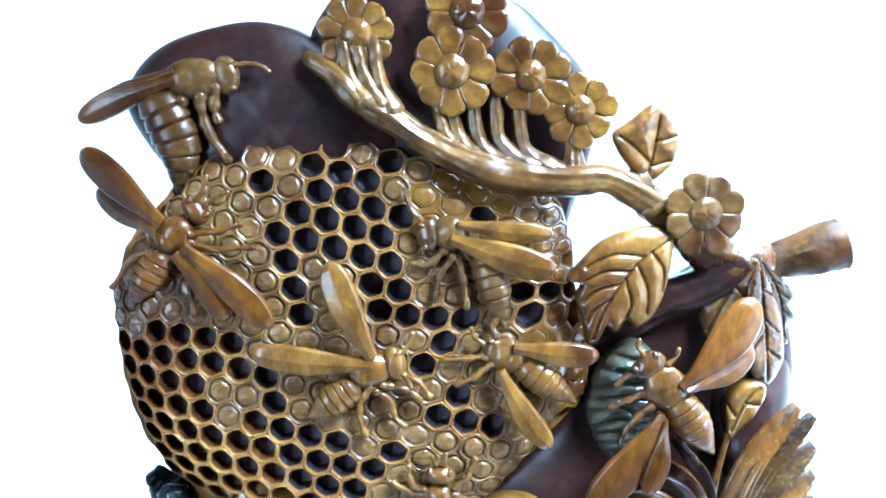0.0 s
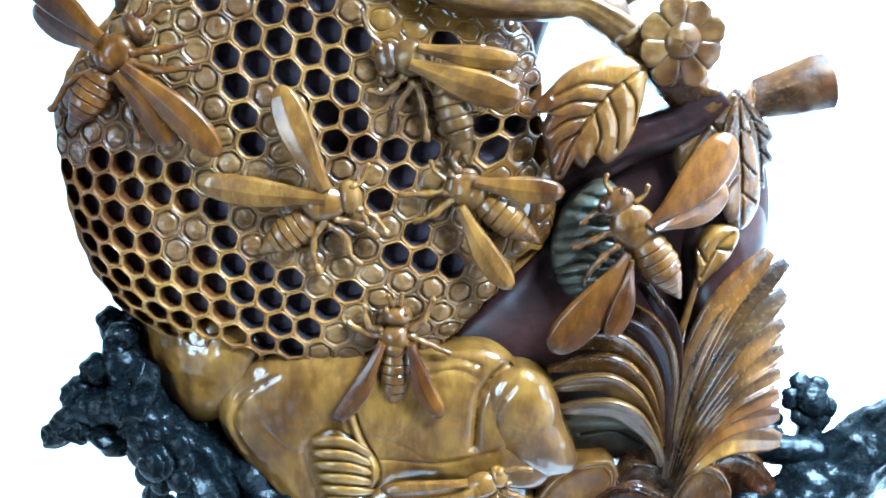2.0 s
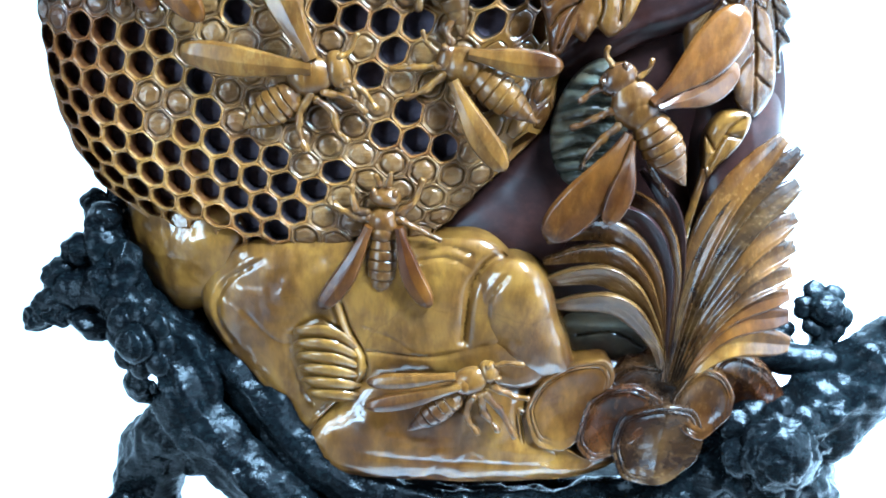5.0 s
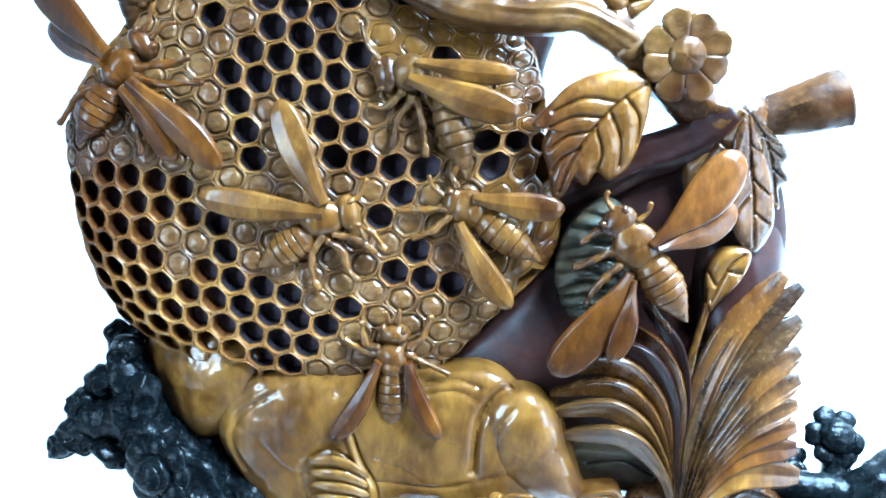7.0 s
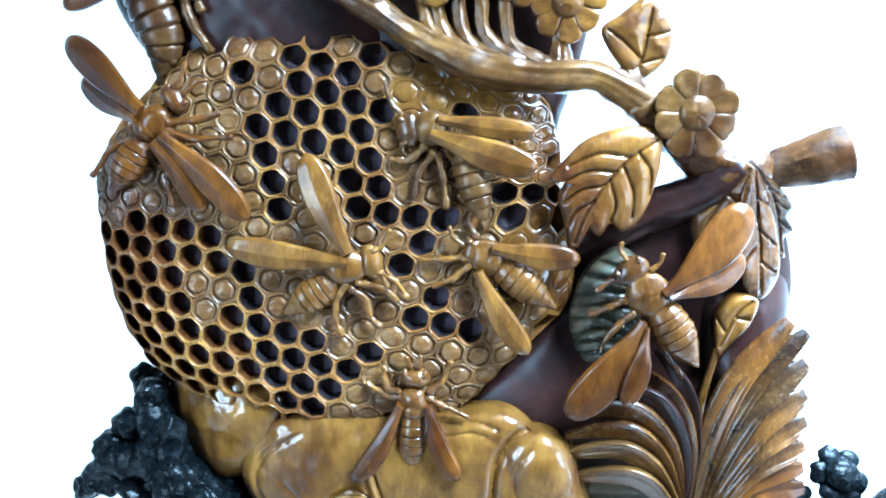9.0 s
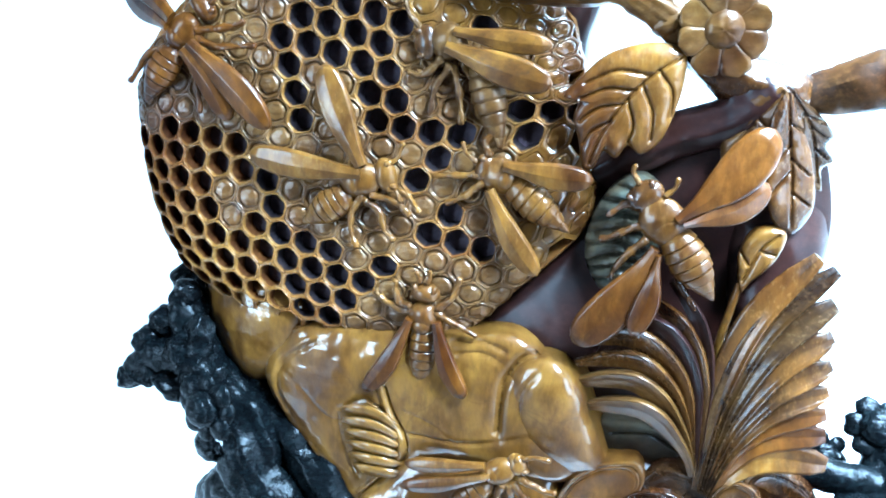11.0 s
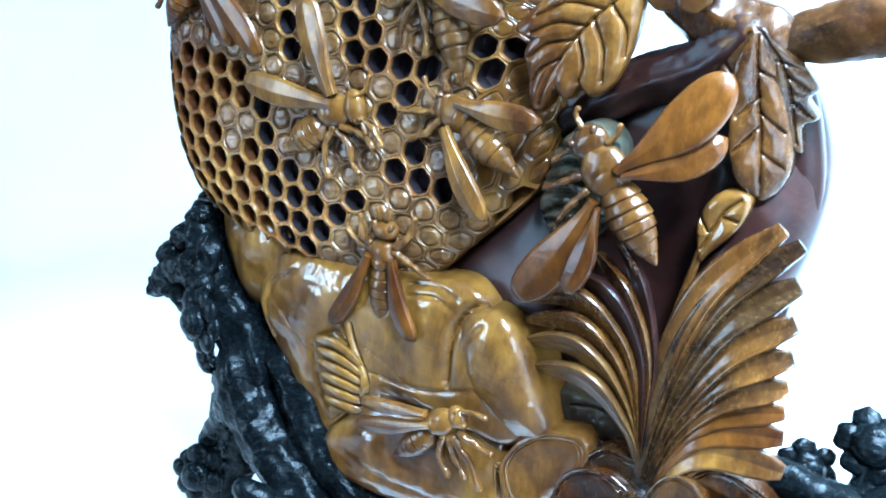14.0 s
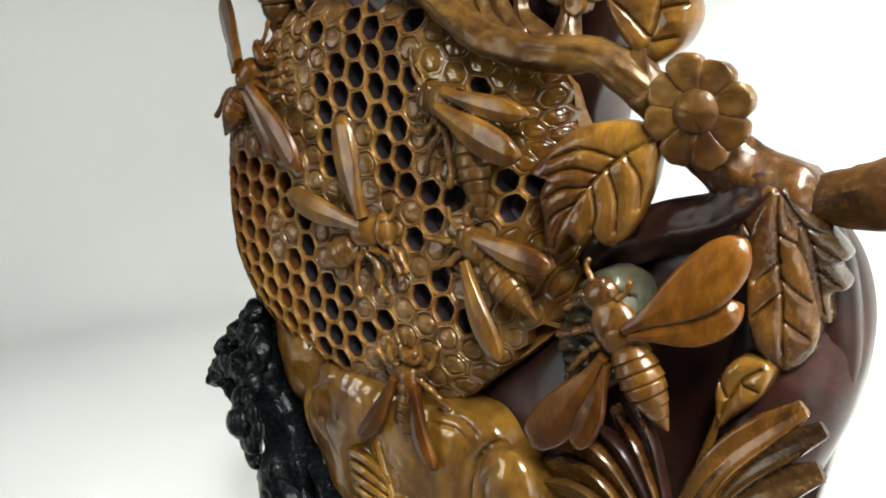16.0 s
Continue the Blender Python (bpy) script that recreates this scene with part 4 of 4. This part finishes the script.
for x, z, y, r, k, turn in ((-54, 419, 2, 19, 9, 8), (0, 428, -1, 21, 8, 20), (-8, 400, -4, 21, 8, 0), (30, 397, -1, 19, 8, 15), (54, 380, -1, 18, 8, 5), (114, 329, -9, 20.5, 8, 22)):
    flower(x, z, y, r, k, turn, lean=(0.12, 0.0) if x > 100 else (0, 0), material=BARK if x > 100 else OLIVE)

# bees on and round the comb
bee((-135, 400), (-119, 401), [((-143, 400), (-194, 381), 6.5, 4, -0.03), ((-143, 404), (-190, 385), 4.5, 9, -0.03)], ((-155, 392), (-149, 340), 12.0, 2, 0.12),
    [[(-141, 390), (-146, 378), (-141, 354)], [(-132, 392), (-131, 377), (-121, 359)], [(-124, 396), (-126, 385), (-124, 379)]], [[(-114, 406), (-103, 406), (-97, 402)]], -8, r=(15, 10), hr=(7, 9.5), material=BARK, leg=1.6)
bee((-145, 326), (-134, 337), [((-149, 332), (-196, 366), 8.5, 22, 0.0), ((-152, 328), (-190, 346), 6.0, 24, 0.05), ((-140, 320), (-99, 279), 8.0, 6, 0.03), ((-144, 317), (-122, 282), 7.0, 8, 0.06)],
    ((-152, 316), (-170, 290), 8), [[(-137, 326), (-124, 327), (-112, 330)], [(-138, 322), (-124, 318), (-106, 319)], [(-140, 316), (-139, 300), (-138, 286)], [(-152, 318), (-165, 315), (-178, 300)]],
    [[(-133, 342), (-130, 347), (-127, 354)], [(-129, 339), (-122, 345), (-117, 346)]], -27, r=(10, 8), hr=(5, 8), slope=0.09, material=BROWN)
bee((-52, 255), (-39, 258), [((-50, 259), (-111, 266), 7.5, 2, 0.02), ((-50, 263), (-70, 311), 8.5, 2, 0.03)], ((-60, 247), (-84, 231), 8.4),
    [[(-52, 247), (-57, 238), (-58, 231), (-55, 221)], [(-49, 245), (-42, 239), (-40, 231), (-35, 226)], [(-46, 248), (-34, 245), (-27, 239)], [(-37, 252), (-28, 249), (-22, 241)]],
    [[(-37, 264), (-33, 267), (-30, 274)], [(-36, 254), (-33, 250), (-31, 246)]], -28, r=(11, 9), hr=(5.5, 9), slope=0.09, wing_material=AMBER)
bee((-10, 322), (-21, 321), [((-10, 320), (41, 304), 8.0, -1, -0.02), ((-6, 327), (40, 321), 5.5, 3, -0.02)], ((6, 312), (17, 272), 8.5),
    [[(-13, 314), (-22, 306), (-30, 307)], [(-9, 311), (-17, 299), (-19, 288)], [(-7, 310), (-4, 294), (-3, 284)], [(-2, 312), (8, 293), (16, 274)]], [[(-24, 328), (-30, 335), (-32, 344)]], -16, r=(9, 9), hr=(6, 9), slope=0.1, material=BARK, wing_material=OLIVE, head_material=UMBER)
bee((18, 260), (10, 263), [((20, 266), (62, 261), 6.5, 2, -0.02), ((13, 254), (38, 214), 6.5, 1, -0.04)], ((24, 256), (51, 235), 8.5),
    [[(9, 261), (-2, 259), (-16, 258)], [(9, 257), (0, 249), (-9, 245)], [(12, 270), (10, 276), (16, 282)]], [[(6, 266), (1, 270), (-1, 275)]], -23, r=(10, 9), hr=(5, 7), slope=0.06, wing_material=AMBER)
bee((94, 245), (86, 256), [((101, 247), (139, 287), 10.5, 15, -0.06), ((104, 245), (139, 262), 7.5, 17, -0.08), ((92, 233), (57, 183), 10.2, 1, 0.05), ((94, 230), (84, 192), 6.0, -3, 0.05)], ((100, 238), (119, 209), 9.5),
    [[(86, 250), (78, 252), (70, 246)], [(86, 243), (76, 238), (67, 234)], [(88, 236), (78, 226), (72, 216)], [(100, 231), (104, 216), (112, 204)]],
    [[(83, 262), (80, 267), (81, 270)], [(95, 257), (99, 261), (100, 265)]], -29, r=(12, 10.5), hr=(7, 9), material=AMBER, wing_material=BROWN, head_material=UMBER, waist=0.22, leg_material=UMBER)
bee((-19, 187), (-18, 200), [((-25, 187), (-50, 145), 5.5, 0, 0.05), ((-11, 187), (4, 148), 5.5, 0, -0.06)], ((-19, 180), (-21, 145), 7.2),
    [[(-26, 193), (-32, 194), (-34, 205)], [(-11, 193), (-4, 199), (0, 209)], [(-12, 190), (-3, 185), (8, 180)], [(-25, 190), (-33, 190), (-42, 196)]], [[(-20, 206), (-22, 211)], [(-16, 206), (-15, 212)]],
    -32, r=(8.5, 8), hr=(5, 7.5))
bee((24, 112), (33, 117), [((20, 111), (-28, 97), 4.6, 3, 0.02), ((17, 116), (-27, 109), 4.0, 5, 0.0)], ((17, 103), (-7, 82), 6.5),
    [[(26, 105), (22, 93), (28, 83)], [(29, 105), (31, 95), (38, 85)], [(31, 106), (40, 94), (46, 82)], [(35, 110), (44, 105), (52, 104)]], [[(36, 121), (42, 123), (49, 122)]], -42, r=(9, 7), hr=(5, 6), wing_material=AMBER)
RIBS = [([(58, 206 + 6.6 * k + 2 * math.sin(k * 2.3)), (74, 212 + 6.4 * k), (94, 206 + 6.8 * k + 3 * math.sin(k * 1.7))], 1.3 + 0.5 * math.sin(k * 3.1), 4.2 + math.sin(k * 1.3)) for k in range(8)]
stone_part("rough_rock", pad([(84, 262), (72, 258), (63, 246), (58, 230), (60, 214), (68, 204), (82, 208), (92, 224), (94, 250)], -8, 10, 20, n=120, rings=30, power=3, amp=2.0, scale=0.12, cuts=RIBS), SLATE, label="rough ribbed grey-green stone behind the large bee")

# ---- the lacquered stand ----
stand = tagged(new("carved_stand"), "black lacquered root-wood stand carved with blossoms", "stand")
stand.location = (0, 0, TABLE * 0.001)


def wood_part(name, geometry, label="", parent=None):
    ob = mesh(name, *geometry, LACQUER, parent or stand, label)
    if not parent:
        ob.matrix_parent_inverse = Matrix.Translation((0, 0, -TABLE * 0.001))
    return ob


def blossom(x, y, z, r, petals, facing=(0, -1, 0), heart=0.42, fat=1.0, crumple=1.0):
    """A lumpy carved blossom: round petals in two whorls about a button."""
    f = Vector(facing).normalized()
    u = f.orthogonal().normalized()
    v = f.cross(u)
    c = Vector((x, y, z))
    rnd = random.Random(int(x * 5 + z * 3))

    def lump(p, s, flat, n=18, rows=11, rough=1.0):
        verts, faces = [], []
        for k in range(1, rows):
            b = math.pi * k / rows
            for i in range(n):
                a = 2 * math.pi * i / n
                d = u * (math.sin(b) * math.cos(a)) + v * (math.sin(b) * math.sin(a)) + f * (math.cos(b) * flat)
                q = p + d * s
                verts.append(tuple(q + d * ((ripple(*q, 0.2, 1.4) + ripple(*q, 0.5, 0.6)) * rough)))
        for k in range(rows - 2):
            faces.extend((k * n + i, k * n + (i + 1) % n, (k + 1) * n + (i + 1) % n, (k + 1) * n + i) for i in range(n))
        faces += [tuple(range(n)), tuple(range((rows - 2) * n, (rows - 1) * n))]
        return verts, faces

    core = wood_part("blossom", joined(lump(c + f * r * 0.1, r * heart * 1.15, 0.55, 40, 26, crumple), lump(c + f * r * 0.34, r * heart * 0.85, 0.42, 34, 22, crumple * 0.8)), "carved black blossom")
    for k in range(petals):
        a = 2 * math.pi * k / petals + rnd.uniform(-0.15, 0.15)
        p = c + (u * math.cos(a) + v * math.sin(a)) * (r * 0.72 * rnd.uniform(0.9, 1.1)) + f * (r * rnd.uniform(-0.2, 0.05))
        wood_part("petal", lump(p, r * 0.40 * fat * rnd.uniform(0.9, 1.15), 0.5, rough=crumple), parent=core)


WOOD = dict(n=48, amp=4.4, scale=0.06, flutes=0.045)
wood_part("trunk", tube([(-166, -4, 172), (-163, -10, 154), (-150, -18, 134), (-128, -22, 112), (-119, -26, 94), (-128, -22, 76), (-148, -12, 50), (-163, -8, 15), (-172, -8, TABLE + 6)],
                        [8, 13, 16, 16, 17, 19, 18, 16, 16], steps=90, **WOOD))
wood_part("rim", tube([(-156, 4, 156), (-142, 0, 136), (-116, -8, 115), (-96, -15, 97), (-75, -22, 72), (-51, -24, 48), (-24, -20, 30), (12, -16, 25), (80, -14, 27), (140, -14, 46), (168, -10, 84)],
                      [6, 11, 14, 15, 14, 13, 12, 12, 14, 16, 16], steps=110, **WOOD))
wood_part("root", tube([(-126, -28, 96), (-108, -34, 72), (-84, -36, 48), (-62, -36, 24), (-66, -32, -10), (-74, -30, TABLE + 5)], [14, 16, 17, 17, 15, 15], steps=64, **WOOD))
wood_part("root", tube([(-46, -38, 20), (-62, -48, 28), (-78, -58, 38), (-92, -64, 46)], [13, 12, 10, 7], n=20, steps=40, amp=1.6, scale=0.08))
wood_part("base", pad([(-60, 40), (-20, 32), (100, 32), (170, 50), (196, 62), (204, 20), (218, TABLE), (150, TABLE), (60, TABLE + 18), (-40, TABLE + 14), (-60, TABLE), (-84, TABLE), (-80, 10)],
                      8, 16, 44, n=150, rings=30, power=3, amp=4.5, scale=0.06))
wood_part("branch", tube([(146, 8, 112), (170, 10, 112), (196, 8, 108), (214, 8, 104)], [8, 8, 9, 12], n=20, steps=40, amp=2.0, scale=0.08))
wood_part("limb", tube([(176, -8, 62), (196, -2, 80), (218, 4, 99), (244, 8, 121), (270, 12, 147), (290, 16, 168)], [20, 21, 20, 18, 14, 8], steps=64, **WOOD))
wood_part("limb", tube([(180, -14, 74), (192, -14, 52), (196, -14, 24), (202, -14, 0), (214, -12, TABLE + 5)], [17, 17, 16, 16, 18], steps=60, **WOOD))
wood_part("twig", tube([(203, 14, 98), (206, 22, 112), (206, 25, 124)], [12, 8, 6], n=14, steps=24, amp=1.0))
blossom(-136, -48, 130, 18, 8, (-0.25, -1, 0.15), heart=0.5, crumple=0.5)
blossom(-163, -36, 13, 18, 8, (0.2, -1, 0.1), heart=0.5, crumple=0.5)
blossom(-144, -36, 101, 11, 5, (-0.6, -0.8, 0.0), heart=0.75)
blossom(206, 25, 131, 14, 6, (0.05, -0.8, 0.5), heart=0.62, fat=1.2)
blossom(174, -30, 78, 27, 10, (0.15, -1, 0.35), heart=0.62, fat=0.85, crumple=2.6)
blossom(182, 20, 114, 12, 6, (0.4, -0.9, 0.2), heart=0.55, fat=1.1)
wood_part("web", pad([(-132, 92), (-106, 84), (-80, 48), (-88, 32), (-112, 34), (-132, 32), (-152, 44), (-150, 66)], -10, 12, 20, n=90, rings=18, amp=3.5, scale=0.08))
wood_part("branch", tube([(-142, -20, 136), (-160, -24, 145), (-179, -25, 147), (-197, -25, 135)], [12, 11, 9, 6], n=20, steps=36, amp=2.5, scale=0.1))
wood_part("branch", tube([(-150, -20, 144), (-159, -20, 162), (-163, -19, 177)], [12, 11, 8], n=20, steps=30, amp=2.5, scale=0.1))
wood_part("web", pad([(-160, 168), (-142, 160), (-112, 130), (-84, 92), (-58, 56), (-70, 40), (-110, 60), (-150, 110)], 2, 8, 26, n=90, rings=16, amp=3.0, scale=0.07))
# the leafy tuft at the head of the trunk: upright buds and curled knobs
TUFT = (10, -4)
for x, z, y, long, wide, turn in ((-172, 180, -8, 15, 9, 80), (-184, 171, -12, 9, 8, 60), (-195, 157, -14, 10, 8, 75), (-208, 135, -16, 8, 7.5, 20), (-193, 139, -18, 9, 7, 40),
                                  (-160, 163, -16, 16, 9, 85), (-160, 146, -22, 12, 9, 70), (-180, 134, -18, 13, 8, -35), (-170, 156, -18, 14, 10, 70), (-186, 153, -6, 12, 11, 30), (-174, 172, 4, 14, 10, 60), (-182, 184, 10, 13, 8, 95), (-172, 188, 12, 13, 8, 80)):
    wood_part("bud", blob((x + TUFT[0], y - 10, z + TUFT[1]), (long, wide * 0.9, wide), turn, n=34, rows=22, amp=4.2))
